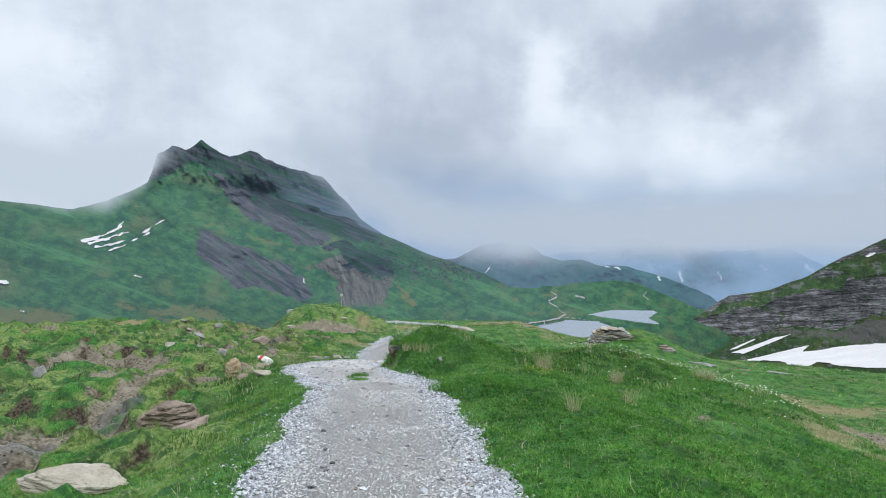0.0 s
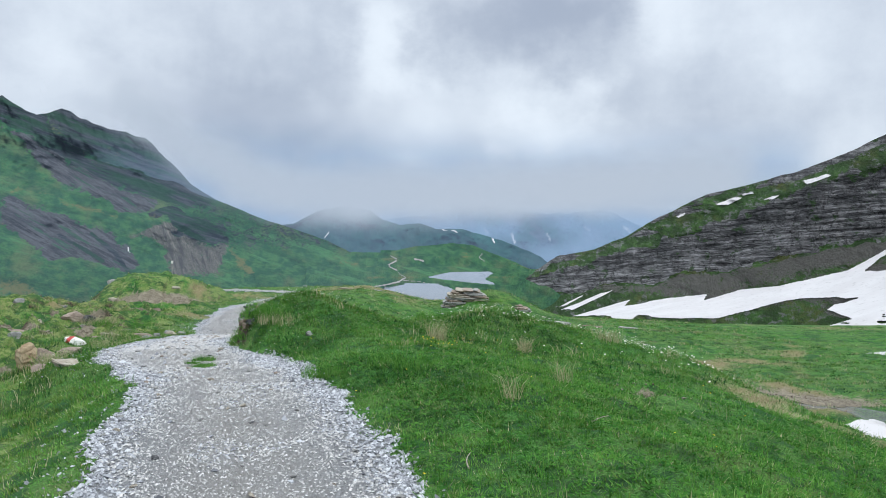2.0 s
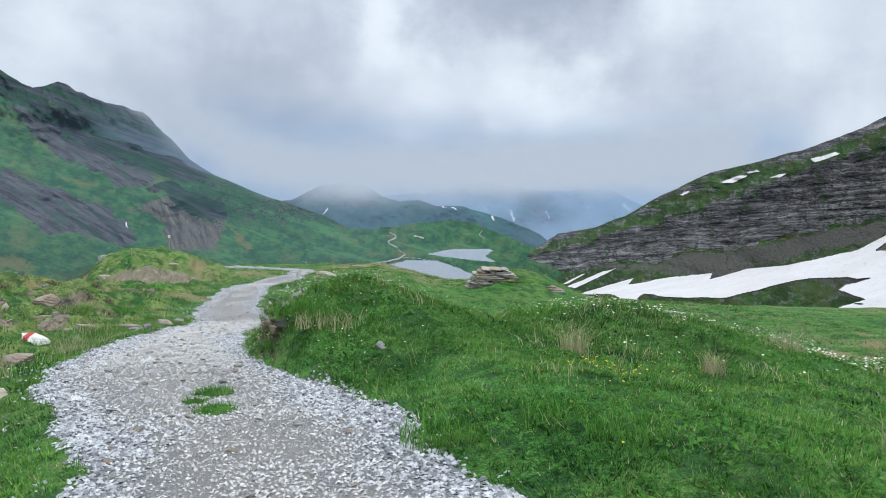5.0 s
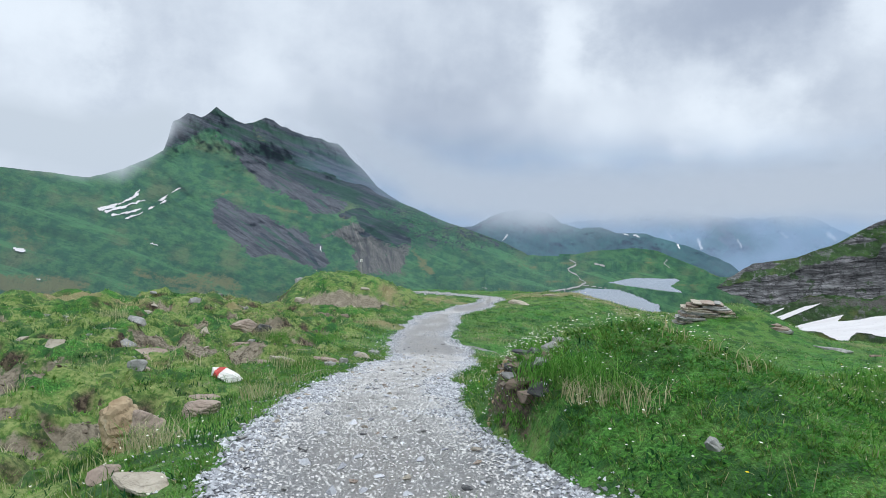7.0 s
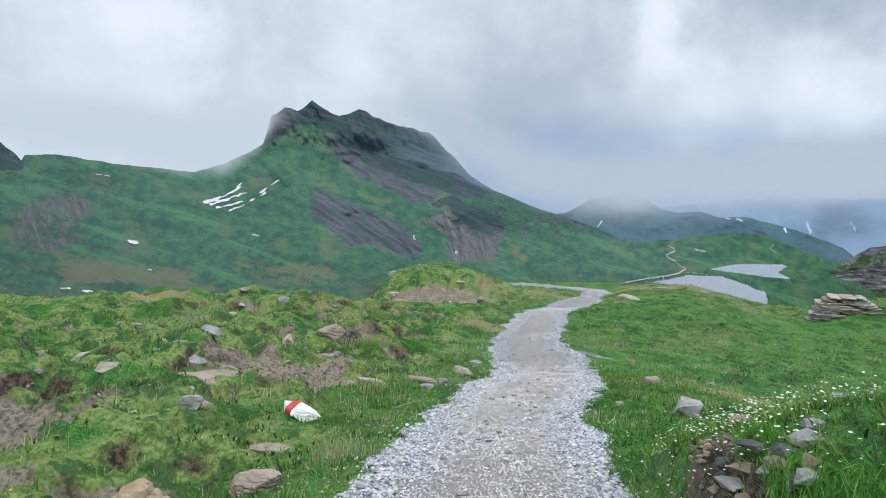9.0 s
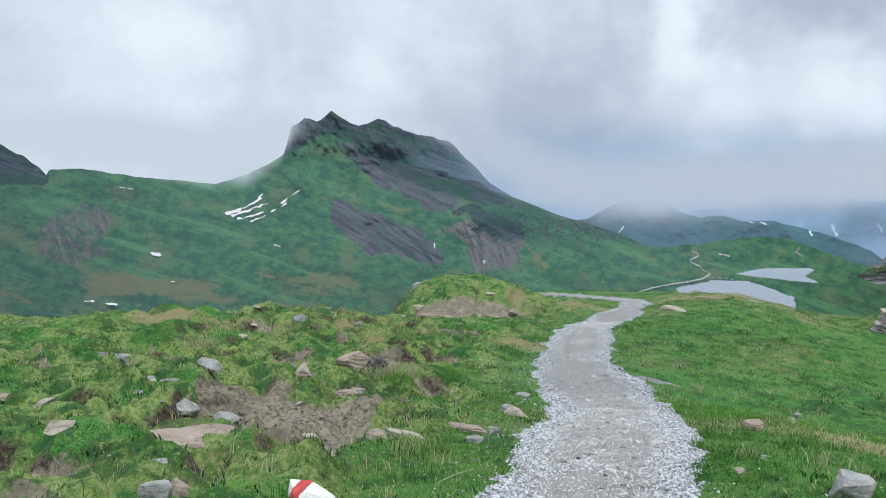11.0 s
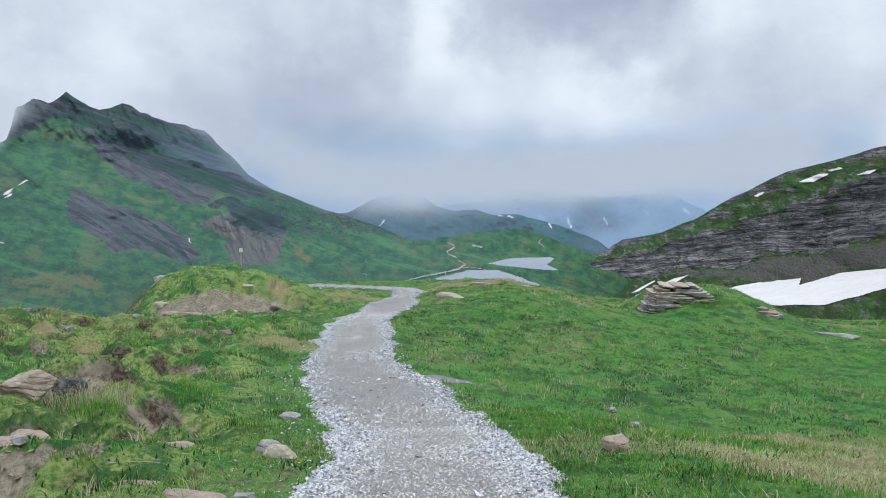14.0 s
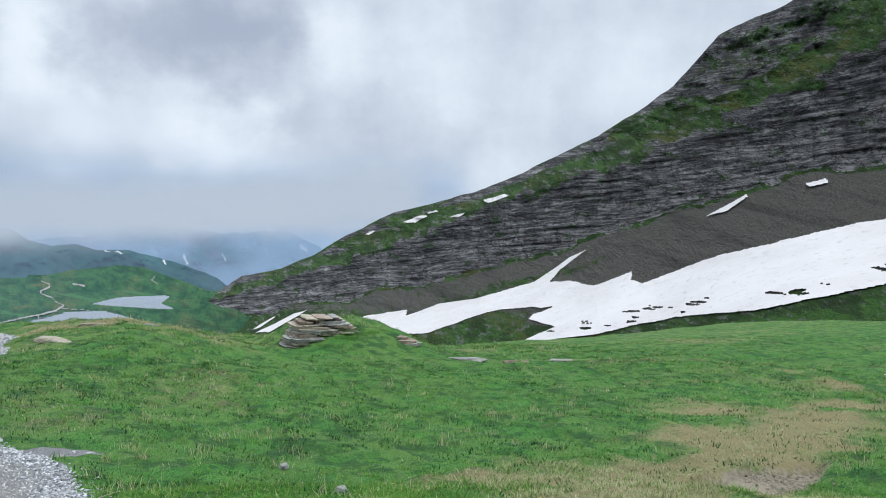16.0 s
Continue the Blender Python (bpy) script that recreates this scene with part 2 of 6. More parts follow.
def make_mountain(name, grass_a, grass_b, rock_a, rock_b, strata=0.0):
    m, n = material(name)
    az_, el_ = n.attr("az"), n.attr("el")
    p = n.add("ShaderNodeCombineXYZ", {0: az_, 1: n.math("MULTIPLY", el_, 1.35)}).outputs[0]
    big, mid, fine = n.noise(p, 0.28, 6, 0.62), n.noise(p, 1.3, 6, 0.65), n.noise(p, 5.5, 6, 0.7)
    fleck = n.noise(p, 13.0, 4, 0.65)
    g = n.mix(n.span(mid, 0.40, 0.60), grass_a, grass_b)
    g = n.mix(n.span(big, 0.5, 0.66, 0.0, 0.7), g, (grass_b[0] * 2.1, grass_b[1] * 1.0, grass_b[2] * 1.2))
    g = n.mix(n.span(fine, 0.52, 0.68, 0.0, 0.5), g, tuple(v * 0.6 for v in grass_a))
    fall = n.add("ShaderNodeCombineXYZ", {0: n.math("ADD", n.math("MULTIPLY", az_, 0.55), n.math("MULTIPLY", el_, 1.5)), 1: n.math("SUBTRACT", n.math("MULTIPLY", el_, 0.25), n.math("MULTIPLY", az_, 0.12))}).outputs[0]
    sweep = n.noise(fall, 0.55, 6, 0.6, 0.3)
    g = n.mix(n.span(sweep, 0.52, 0.64, 0.0, 0.5), g, tuple(v * 0.6 for v in grass_a))
    g = n.mix(n.span(sweep, 0.45, 0.37, 0.0, 0.65), g, tuple(v * 1.4 for v in grass_b))
    rill = n.math("ABSOLUTE", n.math("SUBTRACT", n.noise(fall, 1.7, 5, 0.6, 0.5), 0.5))
    g = n.mix(n.span(rill, 0.02, 0.004, 0.0, 0.35), g, tuple(v * 0.4 for v in grass_a))
    g = n.mix(n.span(fleck, 0.65, 0.71, 0.0, 0.75), g, (grass_b[1] * 1.5, grass_b[1] * 1.5, grass_b[1] * 1.4))
    if strata:
        g = n.mix(n.span(n.math("ADD", n.attr("lush"), n.math("MULTIPLY", n.math("SUBTRACT", mid, 0.5), 1.2)), 0.3, 0.7), g, n.mix(n.span(fine, 0.4, 0.6), (0.045, 0.125, 0.028), (0.085, 0.19, 0.04)))
        bed = n.math("ADD", n.math("SUBTRACT", el_, n.math("MULTIPLY", az_, 0.10)), n.math("MULTIPLY", n.noise(p, 0.25, 3, 0.5), 0.9))
        blotch = n.noise(p, 0.55, 6, 0.68)
        lit = n.math("ADD", blotch, n.math("MULTIPLY", n.span(n.attr("bed"), 0.75, 0.05), 0.14))
        r = n.mix(n.span(lit, 0.40, 0.68), rock_a, rock_b)
        for gain, across, pale, dark in ((3.4, 0.34, 0.7, 0.6), (8.5, 0.9, 0.7, 0.5)):
            thin = n.add("ShaderNodeCombineXYZ", {0: n.math("MULTIPLY", az_, across), 1: n.math("MULTIPLY", bed, gain)}).outputs[0]
            lines = n.noise(thin, 1.0, 4, 0.66)
            r = n.mix(n.math("MULTIPLY", n.span(lines, 0.53, 0.60), n.span(lit, 0.36, 0.66, 0.15, pale)), r, tuple(v * 2.0 for v in rock_b))
            r = n.mix(n.span(lines, 0.47, 0.40, 0.0, dark), r, tuple(v * 0.4 for v in rock_a))
        col = n.add("ShaderNodeCombineXYZ", {0: n.math("ADD", n.math("MULTIPLY", az_, 1.5), n.math("MULTIPLY", mid, 2.5)), 1: n.math("MULTIPLY", el_, 0.45)}).outputs[0]
        crack = n.math("ABSOLUTE", n.math("SUBTRACT", n.noise(col, 0.8, 5, 0.65), 0.5))
        r = n.mix(n.span(crack, 0.022, 0.004, 0.0, 0.75), r, tuple(v * 0.3 for v in rock_a))
        g = n.mix(n.span(n.noise(p, 1.4, 7, 0.74), 0.53, 0.60, 0.0, 0.75), g, rock_b)
        g = n.mix(n.span(n.noise(p, 0.6, 6, 0.66), 0.5, 0.58, 0.0, 0.65), g, (0.024, 0.048, 0.016))
        r = n.mix(n.span(n.noise(p, 0.9, 7, 0.72), 0.57, 0.63, 0.0, 0.85), r, grass_a)
    else:
        run = n.add("ShaderNodeCombineXYZ", {0: n.math("MULTIPLY", n.math("ADD", el_, n.math("MULTIPLY", az_, 0.62)), 3.2), 1: n.math("MULTIPLY", n.math("SUBTRACT", el_, n.math("MULTIPLY", az_, 0.9)), 0.35)}).outputs[0]
        gullies = n.noise(run, 1.0, 7, 0.66, 0.4)
        r = n.mix(n.span(gullies, 0.40, 0.60), rock_a, rock_b)
        r = n.mix(n.span(n.noise(run, 0.6, 6, 0.66, 0.8), 0.54, 0.62, 0.0, 0.75), r, tuple(v * 0.42 for v in rock_a))
        r = n.mix(n.span(n.noise(run, 2.2, 5, 0.66, 0.3), 0.55, 0.62, 0.0, 0.55), r, tuple(v * 1.5 for v in rock_b))
        r = n.mix(n.span(fleck, 0.5, 0.68, 0.0, 0.45), r, tuple(v * 1.35 for v in rock_b))
        r = n.mix(n.span(fine, 0.5, 0.64, 0.0, 0.5), r, tuple(v * 0.65 for v in rock_a))
        r = n.mix(n.span(n.noise(run, 0.9, 6, 0.65), 0.56, 0.62, 0.0, 0.7), r, grass_a)
        fan = n.add("ShaderNodeCombineXYZ", {0: n.math("MULTIPLY", n.math("ADD", az_, n.math("MULTIPLY", el_, 0.35)), 2.6), 1: n.math("MULTIPLY", el_, 0.5)}).outputs[0]
        chutes = n.noise(fan, 1.0, 6, 0.68, 0.3)
    wob = n.math("MULTIPLY", n.math("SUBTRACT", n.math("ADD", n.math("MULTIPLY", big, 0.18), n.math("ADD", n.math("MULTIPLY", mid, 0.40), n.math("MULTIPLY", fine, 0.42))), 0.5), 2.6)
    c = n.mix(n.span(n.math("ADD", n.attr("rock"), wob), 0.40, 0.56), g, r)
    scree = n.mix(n.span(fleck, 0.36, 0.68), (0.098, 0.094, 0.088), (0.19, 0.182, 0.17))
    scree = n.mix(n.span(fine, 0.5, 0.66, 0.0, 0.65), scree, (0.05, 0.055, 0.035))
    scree = n.mix(n.span(sweep, 0.52, 0.62, 0.0, 0.5), scree, (0.055, 0.055, 0.05))
    if not strata:
        scree = n.mix(n.span(chutes, 0.50, 0.60, 0.0, 0.75), scree, (0.060, 0.060, 0.066))
        scree = n.mix(n.span(chutes, 0.44, 0.36, 0.0, 0.6), scree, (0.25, 0.235, 0.215))
    c = n.mix(n.span(n.math("ADD", n.attr("scree"), wob), 0.42, 0.58), c, scree)
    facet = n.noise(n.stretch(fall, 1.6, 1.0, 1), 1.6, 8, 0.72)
    # dark crest rock; the same colours paint cloud shade on the right flank
    crag_and_shade = n.mix(n.span(facet, 0.40, 0.58), (0.016, 0.023, 0.034), (0.068, 0.078, 0.096))
    crag_and_shade = n.mix(n.span(n.noise(fall, 1.1, 7, 0.7), 0.45, 0.56, 0.0, 0.85), crag_and_shade, tuple(v * 0.62 for v in grass_a))
    c = n.mix(n.span(n.math("ADD", n.attr("crag_and_shade"), n.math("MULTIPLY", wob, 0.8)), 0.38, 0.62), c, crag_and_shade)
    c = n.mix(n.span(n.math("ADD", n.attr("tan"), wob), 0.40, 0.80, 0.0, 0.85), c, (0.17, 0.165, 0.080))
    h = n.math("ADD", mid, n.math("MULTIPLY", fine, 0.5))
    finish(n, c, 0.95, h, 0.9, 9.0, 0.1)
    return m


def plain(name, a, b, scale, rough=0.85, fine=40.0, strength=0.4, distance=0.01, spec=0.3):
    """A two-tone mottled surface with a little relief."""
    m, n = material(name)
    p = place(n)
    f, s = n.noise(p, scale, 6, 0.6), n.noise(p, fine, 4, 0.6)
    c = n.mix(n.span(f, 0.35, 0.65), a, b)
    c = n.mix(n.span(s, 0.55, 0.75, 0.0, 0.5), c, tuple(v * 0.5 for v in a))
    finish(n, c, rough, n.math("ADD", f, n.math("MULTIPLY", s, 0.4)), strength, distance, spec)
    return m


def make_leaf(name, tones, through=0.3):
    """Blades and leaves: each its own tone, some light passing through."""
    m, n = material(name)
    r = n.add("ShaderNodeNewGeometry").outputs["Random Per Island"]
    p = place(n)
    lump = n.span(n.math("ADD", n.math("MULTIPLY", n.noise(p, 1.6, 5, 0.75), 0.5), n.math("MULTIPLY", n.noise(p, 14.0, 2, 0.6), 0.5)), 0.41, 0.59)
    ramp = n.add("ShaderNodeValToRGB", {0: n.math("ADD", n.math("MULTIPLY", r, 0.4), n.math("MULTIPLY", lump, 0.6))})
    ramp.color_ramp.elements[0].color, ramp.color_ramp.elements[1].color = (*tones[0], 1), (*tones[-1], 1)
    for k, t in enumerate(tones[1:-1]):
        e = ramp.color_ramp.elements.new((k + 1) / (len(tones) - 1))
        e.color = (*t, 1)
    patches = n.noise(p, 0.9, 4)
    c = n.mix(n.span(patches, 0.4, 0.65, 0.0, 0.45), ramp.outputs[0], tones[0])
    geo = n.add("ShaderNodeNewGeometry").outputs["Normal"]
    up = n.add("ShaderNodeMix", data_type="VECTOR", blend_type="MIX")
    n.put(up, 0, 0.6)
    n.put(up, 4, geo)
    n.put(up, 5, (0.0, 0.0, 1.0))
    d = n.add("ShaderNodeBsdfDiffuse", {"Color": c, "Normal": n.add("ShaderNodeVectorMath", {0: up.outputs[1]}, operation="NORMALIZE").outputs[0]})
    t = n.add("ShaderNodeBsdfTranslucent", {"Color": c})
    x = n.add("ShaderNodeMixShader", {0: through, 1: d.outputs[0], 2: t.outputs[0]})
    n.tree.links.new(x.outputs[0], n.add("ShaderNodeOutputMaterial").inputs[0])
    return m


M_GROUND = make_ground()
M_LEFT = make_mountain("alpine_slope", (0.032, 0.106, 0.060), (0.068, 0.176, 0.074), (0.058, 0.062, 0.075), (0.112, 0.114, 0.130))
# far ridges: cloud shade and the blue of distance put into the slope colours
M_FAR = make_mountain("far_slope_shaded", (0.010, 0.055, 0.054), (0.019, 0.086, 0.072), (0.03, 0.036, 0.05), (0.07, 0.08, 0.10))
M_RIGHT = make_mountain("cliff_slope", (0.040, 0.086, 0.026), (0.062, 0.128, 0.033), (0.086, 0.085, 0.092), (0.205, 0.201, 0.208), 1.0)
M_SNOW = plain("old_snow", (0.62, 0.595, 0.605), (0.69, 0.67, 0.68), 0.05, 0.7, 0.6, 0.1, 0.1)


# ---------- the lie of the land near the path ----------
PATH_Z = [(-40, -0.4), (-10, -0.9), (0, -1.65), (4.7, -2.0), (9, -2.42), (13.5, -2.5), (16.8, -2.72), (19, -3.05), (22.5, -3.5), (28, -4.25), (33, -5.0),
          (37, -5.2), (45, -5.4), (52, -5.9), (60, -6.25), (75, -7.35), (85, -8.5), (95, -12), (112, -20), (160, -34)]
PATH_L = [(-40, -1.2), (0, -1.4), (6.3, -1.68), (8.6, -1.97), (10.6, -2.12), (12.4, -2.14), (14.3, -2.6), (15.7, -3.35), (17, -3.5), (21, -3.75), (24.5, -3.65),
          (26.5, -3.6), (28.5, -3.2), (30.5, -3.28), (33.9, -3.8), (37, -3.93), (41.7, -3.7), (45, -3.3), (48, -2.5), (53, -1.9), (56, -0.6), (62, 0.0), (66, -1.8), (71, -5.2), (76, -9), (85, -14), (100, -18)]
PATH_R = [(-40, 0.9), (0, 0.9), (6.7, 0.75), (9.3, 0.5), (11.8, 0.13), (14.3, -0.35), (16.3, -1.0), (17.4, -1.3), (18.4, -1.38), (19.4, -1.45), (21.5, -1.7), (24.2, -1.68), (26.7, -1.25),
          (30, -1.1), (33, -1.2), (34.3, -1.1), (35.5, -1.7), (38, -1.8), (42.3, -1.58), (44.5, -1.58), (46.8, -1.05), (52, 0.3), (55, 0.5), (60, 1.6), (63, 1.6), (66, 0.4), (71, -2.2), (76, -5.6), (85, -9), (100, -14)]
# height beside the path, from its edge outwards, at steps along the walk
SIDE_U = [-60, -40, -22, -11, -5.5, -2.5, -1.1, 1.1, 2.5, 5.5, 11, 22, 40, 80]
SIDE_Y = [-20, 8, 15, 22, 28, 34, 42, 52, 65, 85]
SIDE_LEFT = [
    [-3, -2.2, -2, -1.7, -1.3, -0.5, 0], [-3, -2, -1.6, -1.3, -1.1, -0.45, 0], [-2.5, -1.5, -1.2, -1.2, -1.1, -0.45, 0],
    [-2, -0.6, 0.0, 0.15, 0.0, -0.15, 0], [-2, -0.4, 0.5, 0.8, 0.45, 0.1, 0], [-5, -1.0, 0.7, 0.9, 0.6, 0.1, 0],
    [-12, -4, 0.5, 0.6, 0.1, 0.1, 0], [-16, -9, -4, -1.2, -0.5, 0.1, 0], [-20, -14, -9, -4.5, -1.4, -0.3, 0], [-24, -18, -12, -7, -3, -1, 0]]
SIDE_RIGHT = [
    [0, 0, -0.5, -1.8, -3.8, -5, -6], [0, 0.1, -0.5, -2.0, -4.0, -4.6, -5], [0, 0.25, -0.1, -1.7, -2.8, -3.6, -4.5],
    [0, 0.1, -0.3, -1.35, -2.4, -3.0, -3.6], [0, 0.05, -0.5, -1.5, -2.2, -2.4, -3], [0, -0.3, -0.85, -1.2, -1.8, -2.2, -2.8],
    [0, -0.2, -0.6, -1.1, -1.7, -2.1, -2.8], [0.05, 0.25, 0.45, -0.5, -1.6, -2.6, -3.5], [0, 0.3, 0.4, -0.8, -2.6, -3.8, -4.8], [0, 0, -0.3, -1.5, -3, -4, -5]]
SIDE = np.array([a + b for a, b in zip(SIDE_LEFT, SIDE_RIGHT)], float)


def along(table, y):
    t = np.array(table, float)
    k = 0.5
    return sum(np.interp(y + d, t[:, 0], t[:, 1]) for d in (-k, 0, k)) / 3


def dryness(x, y):
    """Where the grass is yellow and thin."""
    band = np.exp(-((near_line(x, y, DRY_BAND) + 1.6 * fbm(x / 1.6, y / 1.6, 4, 34)) / 2.2) ** 2) * 0.85
    trail = np.exp(-(near_line(x, y, DRY_TRAIL) / 0.5) ** 2) * 0.55
    return np.clip(np.maximum(soft_spot(x, y, DRY_SPOTS) * (0.6 + 1.3 * fbm(x / 1.5, y / 1.5, 3, 38)), np.maximum(band, trail)) + step(fbm(x / 4, y / 4, 4, 37), 0.1, 0.5) * 0.45, 0, 1)


def soil_and_crease_share(x, y):
    """Where the turf is worn to bare earth, and shade painted in hummock creases."""
    left = step(along(PATH_L, y) - x, 0.5, 2.5)
    worn = left * step(fbm(x / 1.4, y / 1.4, 4, 31), 0.26, 0.48) * 0.75 * step(60 - y, 0, 10)
    ragged = 0.35 * fbm(x / 0.6, y / 0.6, 3, 33)
    # soil colour in the creases between hummocks stands in for shade
    crease_shade = left * step(0.045 - np.abs(fbm(x / 1.2, y / 1.2, 3, 9)), 0, 0.04) * step(fbm(x / 3, y / 3, 3, 35), 0.0, 0.25) * 0.7
    worn = np.maximum(worn, crease_shade)
    return np.clip(soft_spot(x, y, SOIL_SPOTS) * (1.1 + ragged) + worn, 0, 1)


def land(x, y, detail=True):
    """Height of the ground."""
    x, y = np.asarray(x, float), np.asarray(y, float)
    lo, hi = along(PATH_L, y), along(PATH_R, y)
    mid, half = (lo + hi) / 2, (hi - lo) / 2
    u = x - mid
    u = np.where(np.abs(u) < half, u / half * 1.1, np.sign(u) * (np.abs(u) - half + 1.1))
    fu = np.interp(u, SIDE_U, np.arange(len(SIDE_U)))
    fy = np.interp(y, SIDE_Y, np.arange(len(SIDE_Y)))
    i, j = np.minimum(fy.astype(int), len(SIDE_Y) - 2), np.minimum(fu.astype(int), len(SIDE_U) - 2)
    a, b = fy - i, fu - j
    a, b = a * a * (3 - 2 * a), b * b * (3 - 2 * b) * 0.6 + b * 0.4
    z = (SIDE[i, j] * (1 - b) + SIDE[i, j + 1] * b) * (1 - a) + (SIDE[i + 1, j] * (1 - b) + SIDE[i + 1, j + 1] * b) * a
    z = z + along(PATH_Z, y)
    # the knoll beside the path, with a worn scar
    w = np.exp(-(((x + 9.3) / 5.6) ** 2 + ((y - 60) / 5.5) ** 2) ** 1.5)
    z = z + (np.maximum(z, -4.8 - 0.12 * (x + 9.3) * (x + 9.3) / 9) - z) * w
    # the grassy knoll behind the layered outcrop, and the flowery bank at the path's bend
    w = np.exp(-(((x - 13.4) / 3.4) ** 2 + ((y - 52.3) / 3.4) ** 2) ** 1.3) * step(x, 9.8, 11.6)
    z = z + (np.maximum(z, -5.4) - z) * w
    z = z - 0.9 * np.exp(-(((x - 11.6) / 2.8) ** 2 + ((y - 16.6) / 2.6) ** 2))
    z = z + 0.82 * np.exp(-(((x + 0.2) / 1.9) ** 2 + ((y - 18.0) / 1.9) ** 2)) * step(u, 1.1, 1.32)
    # the grassy hump whose crest hides the hollow
    z = z + np.interp(y, [10.5, 14, 17, 19.5, 22], [0.0, 0.36, 1.12, 1.1, 0.9]) * np.exp(-(near_line(x, y, [(4.6, 19.4), (7.8, 17.6), (8.3, 14.0), (8.5, 12.0)]) / 2.3) ** 2)
    if detail:
        off = step(np.abs(u), 1.2, 3.5)
        rough = np.where(u < 0, 1.0, 0.4)
        hummock = np.abs(fbm(x / 1.2, y / 1.2, 3, 9))
        z = z + off * rough * (0.32 * fbm(x / 3.2, y / 3.2, 4, 3) + 0.5 * hummock + 0.14 * np.abs(fbm(x / 0.42, y / 0.42, 2, 10)) - 0.08)
        edge = step(fbm(x / 2.4, y / 1.7, 4, 45), -0.03, 0.05) - 0.5 + 0.7 * (step(fbm(x / 1.5, y / 1.1, 4, 46), 0.04, 0.12) - 0.4)
        z = z + 0.21 * edge * off * step(-u, 1.8, 3.2) * step(56 - y, 0, 8)
        z = z - 0.10 * step(0.07 - hummock, 0, 0.06) * off * (u < 0)
        z = z - 0.18 * step(soil_and_crease_share(x, y), 0.42, 0.58) * step(np.abs(u), 1.2, 2.0)
        z = z + 0.025 * fbm(x / 0.5, y / 0.5, 3, 5) * step(np.abs(u), 0.9, 1.3) + 0.012 * fbm(x / 0.35, y / 0.35, 2, 8)
    return z


def spaced(lo, a, b, hi, fine, grow):
    """Even steps from a to b, widening outwards to lo and hi."""
    mid = list(np.arange(a, b, fine))
    s, v, up = fine, mid[-1], []
    while v < hi:
        s *= grow
        v += s
        up.append(v)
    s, v, down = fine, a, []
    while v > lo:
        s *= grow
        v -= s
        down.append(v)
    return np.array(down[::-1] + mid + up)


def soft_spot(x, y, spots):
    out = np.zeros(np.shape(x))
    for cx, cy, rx, ry in spots:
        q = ((x - cx) / rx) ** 2 + ((y - cy) / ry) ** 2
        out = np.maximum(out, np.exp(-q ** 1.5))
    return out


SOIL_SPOTS = [(-7.0, 26.2, 1.3, 1.5), (-7.3, 29.3, 0.9, 0.5), (-5.6, 29.0, 0.6, 0.8), (-9.6, 21.3, 1.7, 0.8), (-8.5, 55.5, 3.2, 1.0), (-6.9, 14.0, 1.1, 1.4), (-7.4, 17.5, 0.45, 2.2), (-8.3, 24.3, 1.0, 0.3), (-5.9, 19.9, 0.5, 0.35),
              (-1.14, 18.15, 0.14, 0.36), (3.4, 26.2, 1.5, 0.5), (8.5, 29.6, 2.5, 0.7), (14.0, 22.9, 3.8, 3.0), (-7.3, 11.5, 1.2, 1.7), (4.5, 12.4, 0.35, 0.3), (-6.8, 31.6, 1.0, 0.5), (-9.0, 22.6, 1.6, 0.3), (-8.0, 20.4, 0.6, 0.5), (-7.5, 21.2, 0.3, 0.7),
              (-6.3, 18.9, 0.7, 0.2), (-6.6, 27.4, 0.9, 0.6), (-11.5, 24.2, 1.6, 0.3), (-13.5, 27.5, 2.0, 0.35), (-10.6, 31.2, 1.8, 0.3), (-12.5, 20.5, 1.8, 0.35)]
DRY_BAND = [(2.4, 27.3), (4.4, 28.4), (7, 30.2), (12, 31.5), (18, 33)]
DRY_TRAIL = [(19, 47), (25, 43.5), (28, 40.6), (26, 37), (22.8, 33.4), (20, 29)]
DRY_SPOTS = [(6.0, 25.2, 2.2, 1.2), (-16, 40, 10, 2.5), (-4, 57, 3, 3), (6, 60, 7, 2.5), (8, 14, 1.5, 3), (8.6, 18.2, 1.6, 1.2), (5.5, 20.2, 2.0, 0.8), (18, 33, 5, 2), (13.5, 24.0, 5.5, 4.5), (5.5, 31.4, 4.5, 1.6), (11.5, 31, 4, 1.8)]
WET_SPOTS = [(-7.0, 16.0, 0.5, 1.4), (-6.9, 12.6, 0.4, 2.0), (-7.3, 10.0, 0.5, 1.6), (14.2, 19.6, 0.7, 1.1), (13.0, 19.8, 1.2, 0.4)]


def path_share(x, y):
    lo, hi = along(PATH_L, y), along(PATH_R, y)
    at_bank = np.exp(-((y - 17.8) / 2.6) ** 4) * step(x, -2.2, -1.5)
    ragged = 0.28 * fbm(x / 0.8, y / 0.8, 3, 21) * (1 - 0.85 * at_bank) - 0.1 * at_bank
    d = np.minimum(x - lo, hi - x) + ragged
    d = np.maximum(d, 0.3 - near_line(x, y, [(-2.0, 34.7), (-1.3, 35.3), (-0.6, 35.9)]) + ragged)
    tuft = soft_spot(x, y, [(-1.62, 15.1, 0.22, 0.2), (-1.55, 14.4, 0.2, 0.25), (-1.75, 14.75, 0.12, 0.12)])
    return np.clip(0.5 + d / 0.3, 0, 1) * (1 - tuft)


